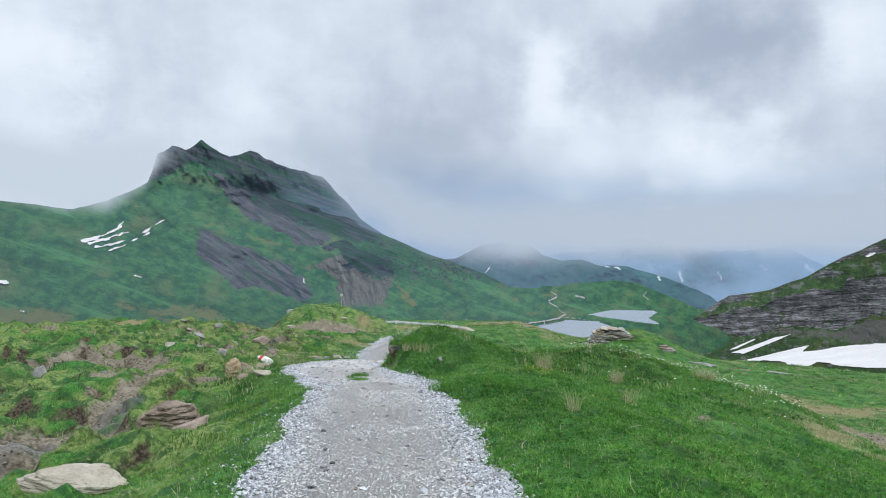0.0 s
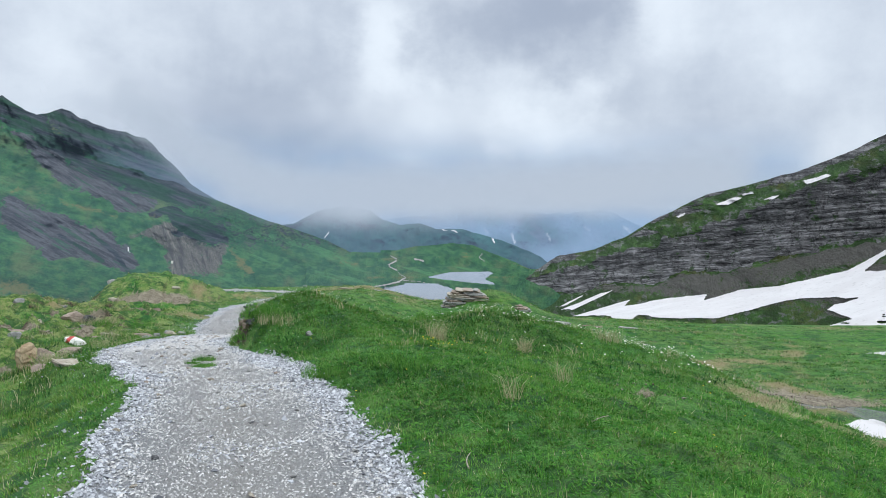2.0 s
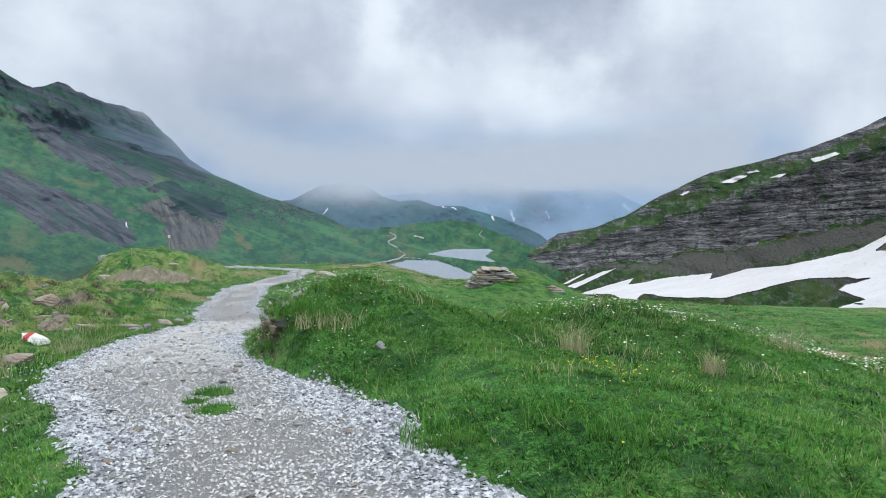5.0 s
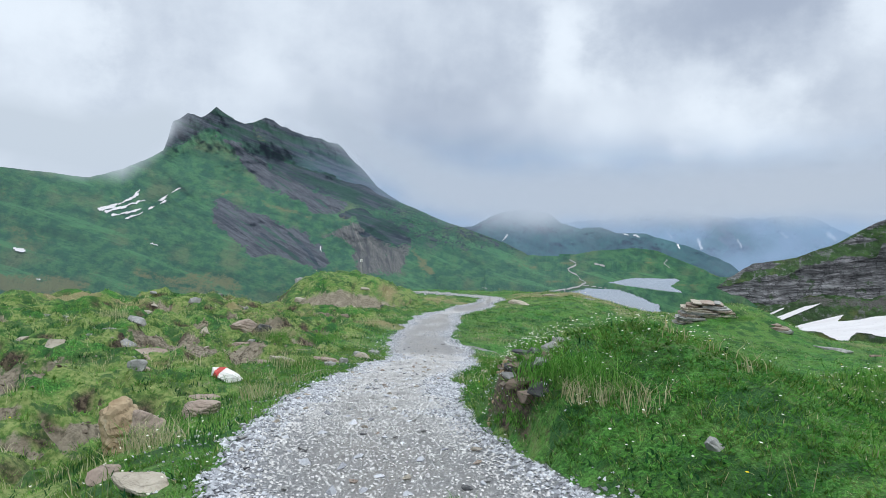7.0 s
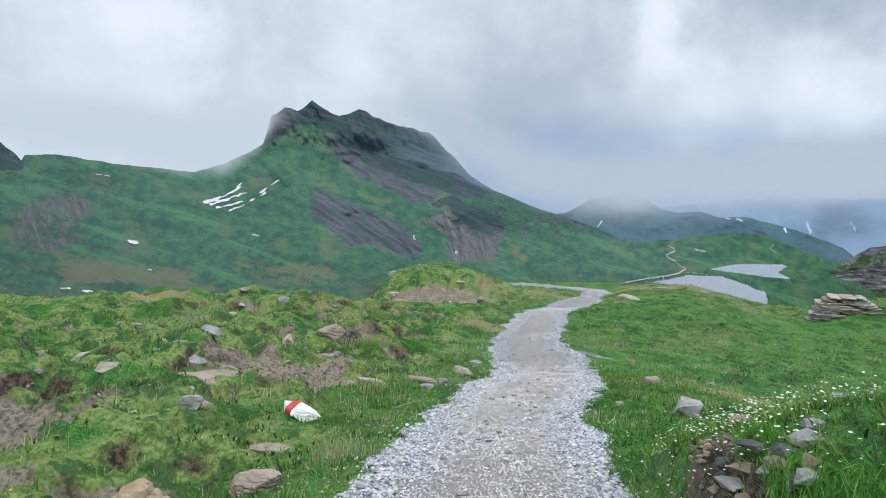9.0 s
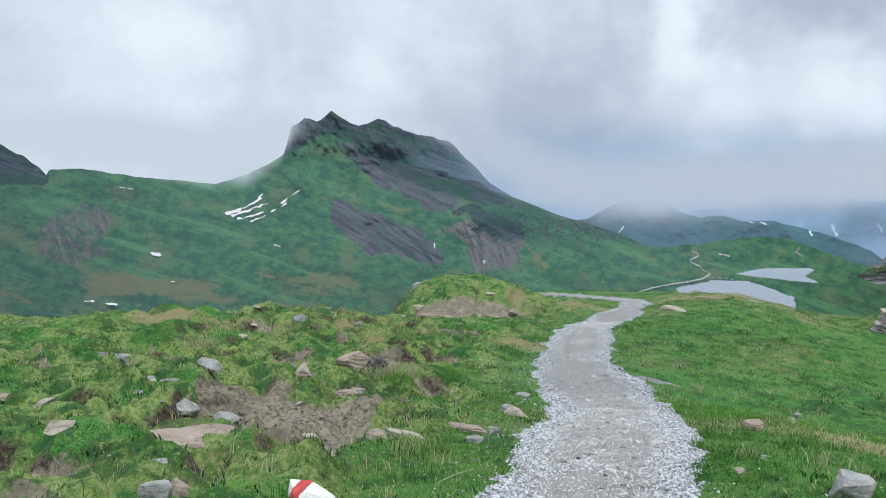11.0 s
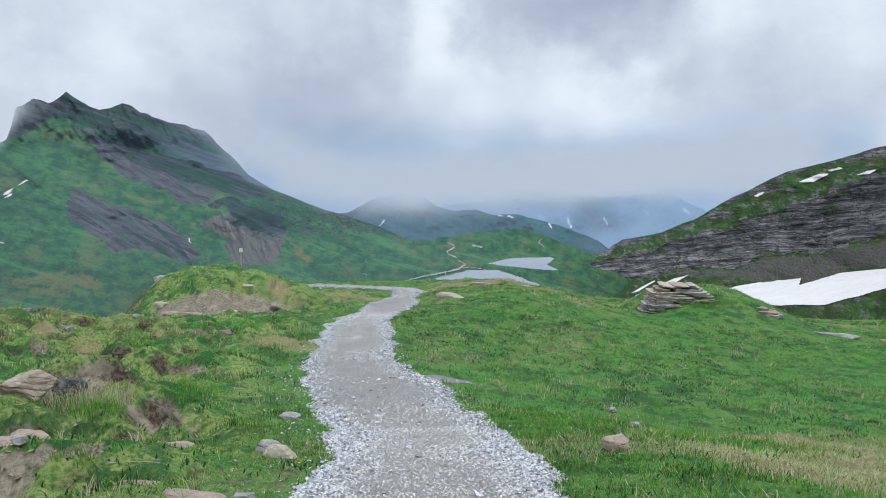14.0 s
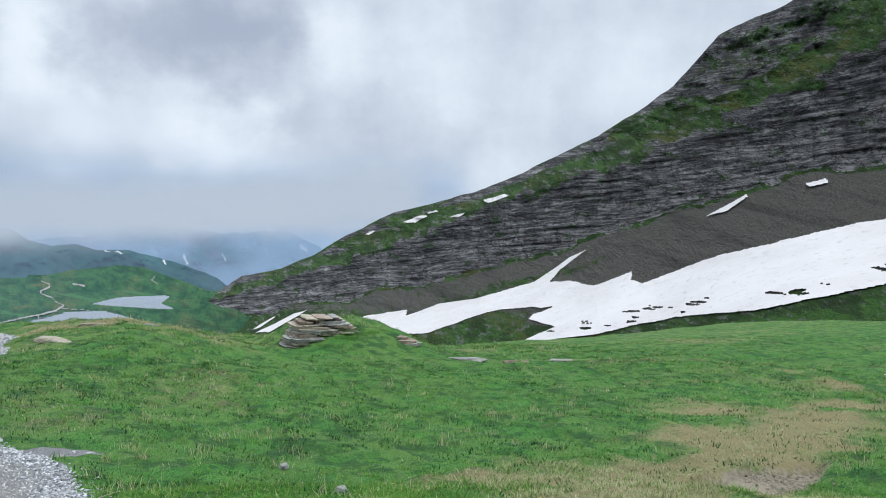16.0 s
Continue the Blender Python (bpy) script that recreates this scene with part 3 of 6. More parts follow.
def build_ground():
    xs = spaced(-75, -12, 10, 95, 0.12, 1.05)
    ys = spaced(-60, 4, 44, 150, 0.13, 1.05)
    x, y = np.meshgrid(xs, ys)
    z = land(x, y)
    lo, hi = along(PATH_L, y), along(PATH_R, y)
    worn = np.exp(-(((x - (lo + hi) / 2) / ((hi - lo) * 0.27)) ** 2) ** 1.5) * 1.0
    soil = soil_and_crease_share(x, y)
    dry = np.clip(dryness(x, y) + step(y, 40, 60) * 0.15, 0, 1)
    wet = soft_spot(x, y, WET_SPOTS)
    me = quick_mesh("ground", np.stack([x, y, z], -1).reshape(-1, 3), grid_faces(*x.shape), M_GROUND, True,
                    {"path": path_share(x, y), "soil": soil, "dry": dry, "wet": wet, "worn": worn, "left": np.maximum(step(lo - x, 0.2, 1.6), soft_spot(x, y, [(-1.05, 17.6, 0.45, 0.8)])) + 0.55 * step(y, 44, 54) * step(x, -2, 0)})
    return tagged(new("ground", me), "alpine meadow with a grey gravel footpath", "ground", kind="structure")


build_ground()


# ---------- slopes and mountains ----------
def polar(az, r, el):
    a, e = np.radians(az), np.radians(el)
    return np.stack([CENTRE[0] + r * np.sin(a), CENTRE[1] + r * np.cos(a), CENTRE[2] + r * np.tan(e)], -1)


def ramp(az, table):
    t = np.array(table, float)
    return np.interp(az, t[:, 0], t[:, 1])


def sheet(az, lines, counts, bend=1.0):
    """Rows of (distance, elevation) filled in between lines that run along the azimuth."""
    rs, es = [], []
    for (r0, e0), (r1, e1), n in zip(lines, lines[1:], counts):
        for k in range(n):
            f = k / n
            rs.append(r0 + (r1 - r0) * f)
            es.append(e0 + (e1 - e0) * f)
    rs.append(lines[-1][0] + 0 * az)
    es.append(lines[-1][1] + 0 * az)
    return np.array(rs), np.array(es)


def islands(f):
    """Faces sorted into connected patches."""
    lab = np.arange(f.max() + 1)
    while True:
        low = lab[f].min(1)
        nxt = lab.copy()
        np.minimum.at(nxt, f.ravel(), np.repeat(low, f.shape[1]))
        if (nxt == lab).all():
            break
        lab = nxt
    of = lab[f[:, 0]]
    return [f[of == k] for k in np.unique(of) if (of == k).sum() >= 4]


def lay(a, pts, mask, lift, name, label, category, mat, kind="structure"):
    """A thin cover on the cells of a slope picked by the mask."""
    cells = mask[:-1, :-1] & mask[1:, 1:]
    f = grid_faces(*a.shape)[cells.ravel()]
    if not len(f):
        return None
    for g in ([f] if kind == "structure" else islands(f)):
        used, back = np.unique(g, return_inverse=True)
        v = pts.reshape(-1, 3)[used].copy()
        v[:, 2] += lift
        ob = tagged(new(name, quick_mesh(name, v, back.reshape(g.shape), mat)), label, category)
        if kind == "structure":
            tagged(ob, kind="structure")
        else:
            tagged(ob, group="snow patches on the slopes")


def shed_snow(name, a, e, pts, poly, lift, label, seed):
    """Snow lying on the cells of a slope within an outline."""
    n = 0.35 * fbm(a / 0.9, e / 0.5, 4, seed)
    m = inside(a + n * 0.6, e + n * 0.35, poly)
    if name == "snowfield":
        rim = np.interp(a, [28, 40, 45.4, 50.8, 57.9, 64.6, 75], [-9, -7.6, -7.05, -5.7, -4.4, -2.6, -1.2])
        m = m & ~((fbm(a / 1.5, e / 0.22, 4, 99) > 0.45) & (e < rim + 1.2) & (e > rim + 0.3))
    cells = m[:-1, :-1] & m[1:, :-1] & m[:-1, 1:] & m[1:, 1:]
    f = grid_faces(*a.shape)[cells.ravel()]
    if not len(f):
        return None
    for g in islands(f):
        used, back = np.unique(g, return_inverse=True)
        v = pts.reshape(-1, 3)[used].copy()
        toward = np.array(CENTRE) - v
        toward /= np.linalg.norm(toward, axis=1)[:, None]
        v += toward * lift
        v[:, 2] += lift * 0.4
        me = quick_mesh(name, v, back.reshape(g.shape), M_SNOW)
        tagged(new(name, me), label, "snow", "snow patches on the slopes")


LEFT_SKY = [(-110, 4), (-75, 6), (-50, 8), (-42, 5.5), (-38.8, 3.9), (-38.0, 3.19), (-37.6, 2.7), (-37.4, 3.06), (-35.5, 3.17), (-32.0, 2.62), (-28.3, 2.31), (-26.6, 2.14), (-24.4, 2.87), (-21.8, 4.25),
            (-21.5, 5.12), (-21.2, 6.28), (-20.2, 6.89), (-19.3, 6.75), (-18.2, 7.48), (-17.2, 6.8), (-16.2, 6.29), (-14.7, 7.02), (-12.8, 6.26), (-11.1, 5.61), (-9.4, 5.33), (-7.6, 3.64), (-6.3, 2.15),
            (-4.6, 1.08), (-1.6, -0.19), (1.0, -1.03), (3.5, -1.86), (6, -3.1), (8, -4.4), (9.5, -5.2), (12, -6.4)]
LEFT_R = [(-110, 700), (-75, 900), (-42, 850), (-37, 950), (-30, 1300), (-22, 1600), (-18, 1700), (-10, 1750), (-4, 1500), (3, 1250), (12, 900)]
SCREE_FACE = [(-18.7, 1.0), (-17.24, 0.95), (-15.89, 0.2), (-14.06, -0.6), (-11.98, -1.25), (-10.6, -2.0), (-10.1, -4.3), (-10.8, -4.4), (-12.18, -3.5), (-14.03, -3.1), (-15.4, -3.2), (-16.77, -2.1), (-18.0, -0.7)]
SCREE_BAND = [(-19.2, 5.9), (-16.84, 5.06), (-15.03, 3.99), (-11.8, 2.24), (-9.68, 1.35), (-8.48, 0.31), (-10.36, -0.09), (-12.01, 0.82), (-15.01, 2.37), (-15.93, 3.26), (-17.28, 4.58)]
BROWN_SCREE = [(-10.26, -1.46), (-8.61, -0.65), (-5.48, -1.63), (-3.64, -2.63), (-4.12, -4.6), (-7.5, -4.66), (-8.57, -2.47)]
DARK_HUMP = [(-8.8, 0.2), (-7.34, 0.56), (-6.03, -0.3), (-3.66, -1.5), (-4.17, -2.1), (-6.52, -1.75), (-8.2, -0.7)]
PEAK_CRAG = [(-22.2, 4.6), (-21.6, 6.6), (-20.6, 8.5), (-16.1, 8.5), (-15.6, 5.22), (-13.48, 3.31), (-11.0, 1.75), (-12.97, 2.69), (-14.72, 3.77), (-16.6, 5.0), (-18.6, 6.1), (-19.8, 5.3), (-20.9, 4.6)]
# the flank under the cloud, darkened by colour
SHADED_FLANK = [(-15.73, 9), (-11.76, 8), (-9.22, 7), (-7.0, 4.2), (-4.6, 1.7), (-5.55, 0.9), (-7.6, 0.92), (-9.15, 1.14), (-11.2, 2.37), (-13.48, 3.81), (-15.23, 4.99)]
BOULDERS = [(-38.1, 0.12), (-34.8, 1.3), (-33.4, 0.17), (-34.2, -3.33), (-36.9, -3.65), (-38.8, -2.85)]


def soft_inside(a, e, poly, blur=0.7):
    w = 0.8 * fbm(a / 1.3, e / 0.8, 5, 41)
    ring = [(0, 0)] + [(blur * q * math.cos(k), blur * 0.6 * q * math.sin(k)) for q in (0.5, 1.0) for k in np.arange(0, 6.2, 1.05)]
    return sum(inside(a + dx + w, e + dy + 0.5 * w, poly) * 1.0 for dx, dy in ring) / len(ring)


def build_left():
    az = np.concatenate([np.arange(-110, -42, 1.0), np.arange(-42, 12.01, 0.088)])
    top, rr = ramp(az, LEFT_SKY), ramp(az, LEFT_R)
    jag = step(top, 2.8, 4.5)
    top = top + jag * 0.22 * fbm(az / 0.9, az * 0, 4, 51) + 0.05 * fbm(az / 0.8, az * 0, 3, 52)
    foot = np.minimum(ramp(az, [(-110, -9), (-40, -7.3), (-10, -7.6), (4, -7.4), (12, -7.0)]), top - 0.6)
    ker = np.exp(-np.linspace(-2, 2, 91) ** 2)
    body = np.convolve(np.pad(top, 45, "edge"), ker / ker.sum(), "valid")
    body = np.where(az > -42, body, top)
    crown = np.minimum(top - 0.15, foot + (body - foot) * 0.82)
    lines = [(rr * 0 + 130, foot * 0 - 15), (rr * 0.22 + 60, foot), (rr * 0.60, foot + (body - foot) * 0.43), (rr * 0.9, crown), (rr, top), (rr * 1.25, top - 8)]
    rs, es = sheet(az, lines, [4, 90, 90, 30, 6])
    a = np.broadcast_to(az, rs.shape)
    rel = np.clip((es - foot) / np.maximum(top - foot, 0.1), 0, 1)
    keep = step(rel, 0.02, 0.2) * step(1 - rel, 0.0, 0.12)
    gully = 1 - np.abs(fbm((a + 1.3 * es) / 1.7, (es - 0.35 * a) / 4.0, 5, 61))
    rs = rs * (1 - keep * ((0.02 + 0.03 * step(a, -24, -18)) * fbm(a / 5, es / 2.5, 6, 62, 0.55) + 0.025 * gully))
    spur = 1 - np.abs((a + 14.5) - 1.9 * (5.5 - es)) / 2.0
    rs = rs * (1 - 0.02 * keep * np.clip(spur, 0, 1))
    crest = step(es, 3.4, 5.0) * step(a, -22.5, -21) * step(top - es, 0.02, 0.3)
    rs = rs * (1 - crest * (0.045 * np.abs(fbm(a / 1.0 + es * 0.55, es / 2.2, 5, 63, 0.6)) + 0.015 * fbm(a / 0.25 + es, es / 1.2, 3, 64)))
    hump = np.exp(-(((a + 7.2) / 2.6) ** 2 + ((es + 0.6) / 1.3) ** 2))
    rs = rs * (1 - 0.12 * hump)
    face = soft_inside(a, es, SCREE_FACE)
    band = soft_inside(a, es, SCREE_BAND)
    peak, flank, dark = soft_inside(a, es, PEAK_CRAG), soft_inside(a, es, SHADED_FLANK, 0.9), soft_inside(a, es, DARK_HUMP, 0.3)
    # real rock at peak and hump; flank and right slope are painted cloud shade
    crag_and_shade = np.clip(peak * 0.95 + flank * 0.72 + dark * 0.95 + 0.9 * np.exp(-(near_line(a, es, [(-15.4, 4.6), (-13.66, 3.58), (-11.2, 2.05)]) / 0.22) ** 2) + 0.75 * np.exp(-(np.minimum(near_line(a, es, [(-14.9, -1.6), (-12.2, -3.4)]), near_line(a, es, [(-12.9, -1.5), (-11.4, -2.9), (-10.5, -4.3)])) / 0.16) ** 2) + 0.36 * step(a, -9, -5) * step(es, -4.0, -2.0) + step(-a, 37.2, 37.8) * step(es, 1.7, 2.4), 0, 1)
    rock = np.clip(face * 1.05 + band * 1.1, 0, 1.2)
    scree = np.maximum(soft_inside(a, es, BOULDERS) * 0.55, soft_inside(a, es, BROWN_SCREE) * 0.72)
    tan = 0.75 * step(-3.4 - es, 0, 2.0) * step(fbm((a + 2 * es) / 3, es / 1.0, 4, 66), -0.25, 0.4) * step(-14 - a, 0, 6) + 0.35 * step(fbm((a + 1.3 * es) / 1.6, (es - 0.3 * a) / 2.5, 4, 67), 0.1, 0.45) + 0.8 * soft_inside(a, es, [(-4.17, -2.38), (-3.38, -2.63), (-1.24, -4.54), (-2.29, -4.56)], 0.3) + 0.6 * soft_inside(a, es, [(-18.8, 0.87), (-16.65, 1.44), (-14.18, 0.24), (-11.16, -0.45), (-10.91, -0.06), (-14.19, 0.75), (-17.13, 1.8)], 0.3)
    tan = tan + 0.10 * step(-19 - a, 0, 7)
    # more cloud shade painted over the right half
    crag_and_shade = np.clip(crag_and_shade + 0.12 * step(a, -19, -10), 0, 1)
    pts = polar(a, rs, es)
    me = quick_mesh("mountain_left", pts.reshape(-1, 3), grid_faces(*rs.shape), M_LEFT, True, {"rock": rock, "scree": scree, "tan": tan, "crag_and_shade": crag_and_shade, "az": a, "el": es})
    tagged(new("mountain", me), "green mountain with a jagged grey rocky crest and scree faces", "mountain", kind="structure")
    streaks = [([(-25.9, -0.15), (-24.9, 0.2), (-23.9, 0.75), (-23.3, 1.3)], 0.13), ([(-25.7, -0.3), (-24.4, 0.1), (-23.0, 0.65)], 0.1), ([(-25.2, -0.55), (-23.9, -0.2), (-22.7, 0.25), (-21.5, 0.95), (-20.7, 1.6)], 0.11),
               ([(-24.2, -0.75), (-23.2, -0.25), (-22.3, 0.3), (-21.7, 0.55)], 0.12), ([(-33.2, 1.75), (-32.3, 1.7)], 0.1), ([(-31.2, -2.85), (-30.6, -3.1)], 0.2), ([(-31.4, -4.8), (-29.6, -5.05)], 0.07), ([(-19.1, -1.45), (-18.4, -1.8)], 0.06),
               ([(-37.6, -5.6), (-36.6, -5.8)], 0.06), ([(-35.4, -6.1), (-33.4, -6.45)], 0.05), ([(-13.9, -3.3), (-13.5, -3.45)], 0.07), ([(-10.6, -2.6), (-10.5, -3.0)], 0.05), ([(-22.6, -2.5), (-21.9, -2.7)], 0.05), ([(-35.6, 2.55), (-35.2, 2.5)], 0.06)]
    for line, w in streaks:
        d = near_line(a + 0.25 * fbm(a / 0.5, es / 0.3, 3, 71), es + 0.1 * fbm(a / 0.4, es / 0.3, 3, 72), line)
        broken = fbm(a / 0.7, es / 0.4, 3, 73)
        lay(a, pts, (d < max(0.62 * w, 0.055) * (1 + 1.6 * broken)), 1.5, "snow_patch", "dirty white snow streak on a green slope", "snow", M_SNOW, "thing")


build_left()

CLIFF_R = [(12, 1000), (16, 850), (22, 620), (30, 470), (38, 390), (46, 340), (55, 305), (68, 275), (80, 260), (120, 240)]
RIGHT_SKY = [(14, -7.0), (15.6, -6.32), (18.0, -5.06), (20.1, -3.75), (21.4, -2.78), (24.2, -2.25), (26.6, -1.19), (29.8, 0.72), (32.3, 2.02), (34.8, 2.59), (37.6, 3.4), (40.5, 4.48), (43.0, 5.62), (47.0, 7.64),
             (49.7, 9.21), (52.4, 11.07), (53.9, 12.73), (55.3, 14.32), (57.1, 15.09), (59.6, 15.93), (65.0, 18.45), (80, 22), (120, 18)]
CLIFF_TOP = [(14, -7.05), (16.2, -6.1), (18.7, -4.88), (23.4, -3.49), (28.2, -2.03), (31.5, -0.75), (35.6, 0.98), (40.5, 2.92), (44.6, 4.39), (48.6, 5.79), (52.4, 7.12), (56.1, 8.75), (59.6, 10.26), (65.1, 13.35), (80, 16), (120, 14)]
CLIFF_FOOT = [(14, -7.1), (16.1, -6.22), (20.3, -6.12), (25.0, -5.16), (29.9, -4.35), (34.8, -3.27), (39.8, -1.95), (44.7, -0.64), (48.6, 0.85), (52.5, 2.08), (56.2, 3.26), (59.7, 4.55), (65.2, 5.11), (80, 5), (120, 4)]
SNOWFIELD = [(23.0, -7.45), (25.2, -6.7), (27.4, -5.9), (26.9, -6.5), (30.2, -5.75), (32.9, -5.35), (32.6, -5.85), (35.0, -4.98), (37.74, -4.52), (40.09, -3.78), (42.02, -3.22), (43.53, -2.19), (44.64, -1.37), (46.2, -0.6), (45.01, -1.5), (43.9, -2.37), (43.16, -3.2), (44.47, -3.07), (45.39, -3.3), (46.31, -3.36), (48.84, -2.3), (48.67, -2.93), (49.38, -3.16), (51.45, -2.31), (54.11, -1.21), (57.84, -0.2), (62.4, 1.08),
             (75, 3.2), (75, -1.2), (64.6, -2.6), (61.2, -3.5), (57.89, -4.4), (55.76, -4.96), (50.8, -5.68), (49.05, -6.06), (45.42, -7.05), (41.66, -7.6), (40.5, -7.55), (42.04, -6.87), (42.8, -6.57), (41.07, -6.08), (41.46, -5.67), (42.99, -5.1), (40.87, -5.15), (38.53, -5.51), (36.17, -6.35), (34.0, -7.1), (31, -7.3), (28, -7.2), (27.4, -8.1), (26.0, -7.3)]


def build_right():
    az = np.concatenate([np.arange(14, 66, 0.075), np.arange(66, 120.1, 1.0)])
    rc, sky_e, top, foot = ramp(az, CLIFF_R), ramp(az, RIGHT_SKY), ramp(az, CLIFF_TOP), ramp(az, CLIFF_FOOT)
    sky_e = sky_e + 0.12 * fbm(az / 1.2, az * 0, 4, 81)
    ragged = foot + 0.55 * fbm(az / 1.8, az * 0, 5, 82)
    top = np.minimum(np.maximum(top + 0.5 * fbm(az / 1.3, az * 0, 5, 83, 0.6), foot + 0.05), sky_e - 0.03)
    low = np.minimum(ramp(az, [(14, -8), (28, -8.2), (40, -9.5), (50, -8.5), (58, -6), (66, -4.5), (120, -6)]), foot - 0.6)
    lines = [(rc * 0.22, low - 6), (rc * 0.42, low), (rc * 0.9, foot), (rc * 1.0, top), (rc * 1.22, sky_e), (rc * 1.7, sky_e - 9)]
    rs, es = sheet(az, lines, [4, 190, 90, 50, 4])
    a = np.broadcast_to(az, rs.shape)
    s = (es - ragged) / np.maximum(top - ragged, 0.1)
    face = step(s, -0.02, 0.04) * step(1.02 - s, 0, 0.05)
    bare = step(s + 0.08 * fbm(a / 0.8, es / 0.4, 4, 188), -0.03, 0.05) * step(1.0 - s + 0.22 * fbm(a / 1.4, es / 0.8, 5, 187), -0.1, 0.12)
    beds = fbm((es - 0.1 * a) * 3.5 + 0.6 * fbm(a / 6, s, 3, 88), a / 5, 4, 85)
    bays = fbm(a / 1.1, s * 0.6, 5, 86)
    rs = rs * (1 + face * (0.007 * beds + 0.014 * np.clip((top - foot) / 4.5, 0.1, 1) * bays + 0.006 * fbm(a / 0.5, es * 2, 3, 89)) * step(1 - np.abs(2 * s - 1), 0, 0.2))
    calm = 1 - soft_inside(a, es, SNOWFIELD, 1.2)
    rest = calm * np.maximum(0.5 * step(-s, 0.0, 0.4), step(s, 1.0, 1.4)) * step(es - low, 0.2, 1.5) * step(sky_e - es, 0, 0.6)
    rs = rs * (1 + rest * 0.05 * fbm(a / 2.2, es / 1.2, 6, 87, 0.55))
    rock = np.clip(bare * 0.95 + 0.75 * step(s, 1.0, 1.5) * step(fbm(a / 2.5 - es * 0.8, es / 1.0, 4, 90), -0.05, 0.3) + 0.4 * step(0.9 - (sky_e - es), 0, 0.6) + 0.5 * step(es, 8.8, 10) * step(s, 1.25, 1.5), 0, 1)
    scree = np.clip(step(0.02 - s, 0, 0.1) * (0.62 + 0.5 * step(a, 36, 44)) * step(es - low, 2.0, 3.2) - 0.7 * np.exp(-(((a - 44) / 6.0) ** 2 + ((es + 2.4 - (a - 44) * 0.3) / 0.7) ** 2)), 0, 1)
    rim = np.interp(a, [28, 40, 45.4, 50.8, 57.9, 64.6, 75], [-9, -7.6, -7.05, -5.7, -4.4, -2.6, -1.2])
    island = soft_inside(a, es, [(33, -7.2), (36.2, -6.3), (38.5, -5.45), (42.9, -5.0), (41, -6.1), (42.8, -6.6), (40.5, -7.6), (36, -9), (30, -9), (29, -7.5)])
    scree = scree * (1 - 0.6 * np.maximum(step(rim - es, -0.2, 0.8), island))
    pts = polar(a, rs, es)
    me = quick_mesh("mountain_right", pts.reshape(-1, 3), grid_faces(*rs.shape), M_RIGHT, True, {"rock": rock, "scree": scree, "tan": 0.3 * step(rim - es, -0.1, 0.2) * step(1.4 - (rim - es), 0, 0.8), "lush": np.maximum(step(rim - es, 0.1, 1.2), 0.5 * island), "az": a, "el": es, "bed": np.clip(s, -0.5, 2)})
    tagged(new("mountain", me), "steep grassy mountain with a dark layered rock cliff band", "mountain", kind="structure")
    shed_snow("snowfield", a, es, pts, SNOWFIELD, 0.6, "broad white snowfield below a dark rock cliff", 91)
    spots = [[(22.1, -6.8), (22.9, -6.3), (23.9, -5.78), (23.9, -5.9), (22.8, -6.6)], [(22.3, -7.0), (23.8, -6.32), (25.2, -5.62), (26.4, -5.25), (25.6, -5.75), (24.3, -6.45), (23.2, -7.05)],
             [(33.1, 1.15), (34.6, 1.75), (35.2, 1.75), (34.2, 1.15)], [(34.8, 1.95), (35.8, 2.2), (36.0, 2.05), (35.2, 1.85)], [(36.3, 1.5), (37.3, 1.85), (37.9, 2.0), (37.2, 1.55)], [(39.0, 2.9), (40.6, 3.35), (41.0, 3.2), (39.4, 2.65)],
             [(30.5, 0.3), (31.2, 0.65), (31.3, 0.5), (30.7, 0.15)], [(54.2, 1.6), (55.8, 2.5), (57.0, 3.2), (57.1, 3.0), (55.6, 1.9)], [(60.6, 3.9), (61.9, 4.2), (62.0, 3.8), (60.8, 3.6)]]
    for k, poly in enumerate(spots):
        shed_snow("snow_patch", a, es, pts, [(p - 0.35, q) for p, q in poly], 1.0, "small white snow patch on a rocky slope", 95 + k)


build_right()


# the valley floor with the two lakes, and the low hill behind them
TRAILS = [([(4.6, -6.2), (5.6, -5.85), (6.9, -5.56), (8.4, -5.3), (9.2, -5.08), (9.7, -4.75), (9.3, -4.5), (9.1, -4.2), (8.5, -3.98), (8.3, -3.75), (8.9, -3.5), (8.9, -3.3), (8.4, -3.05)], 0.065),
          ([(9.4, -4.95), (10.6, -5.05), (11.6, -5.2)], 0.045), ([(15.6, -2.75), (15.3, -3.1), (15.7, -3.4)], 0.05), ([(1.5, -5.2), (2.4, -5.6)], 0.06), ([(10.4, -3.3), (11.0, -3.45)], 0.09)]
M_TRAIL = plain("pale_trail", (0.27, 0.265, 0.25), (0.38, 0.37, 0.355), 0.1, 0.95, 0.8)


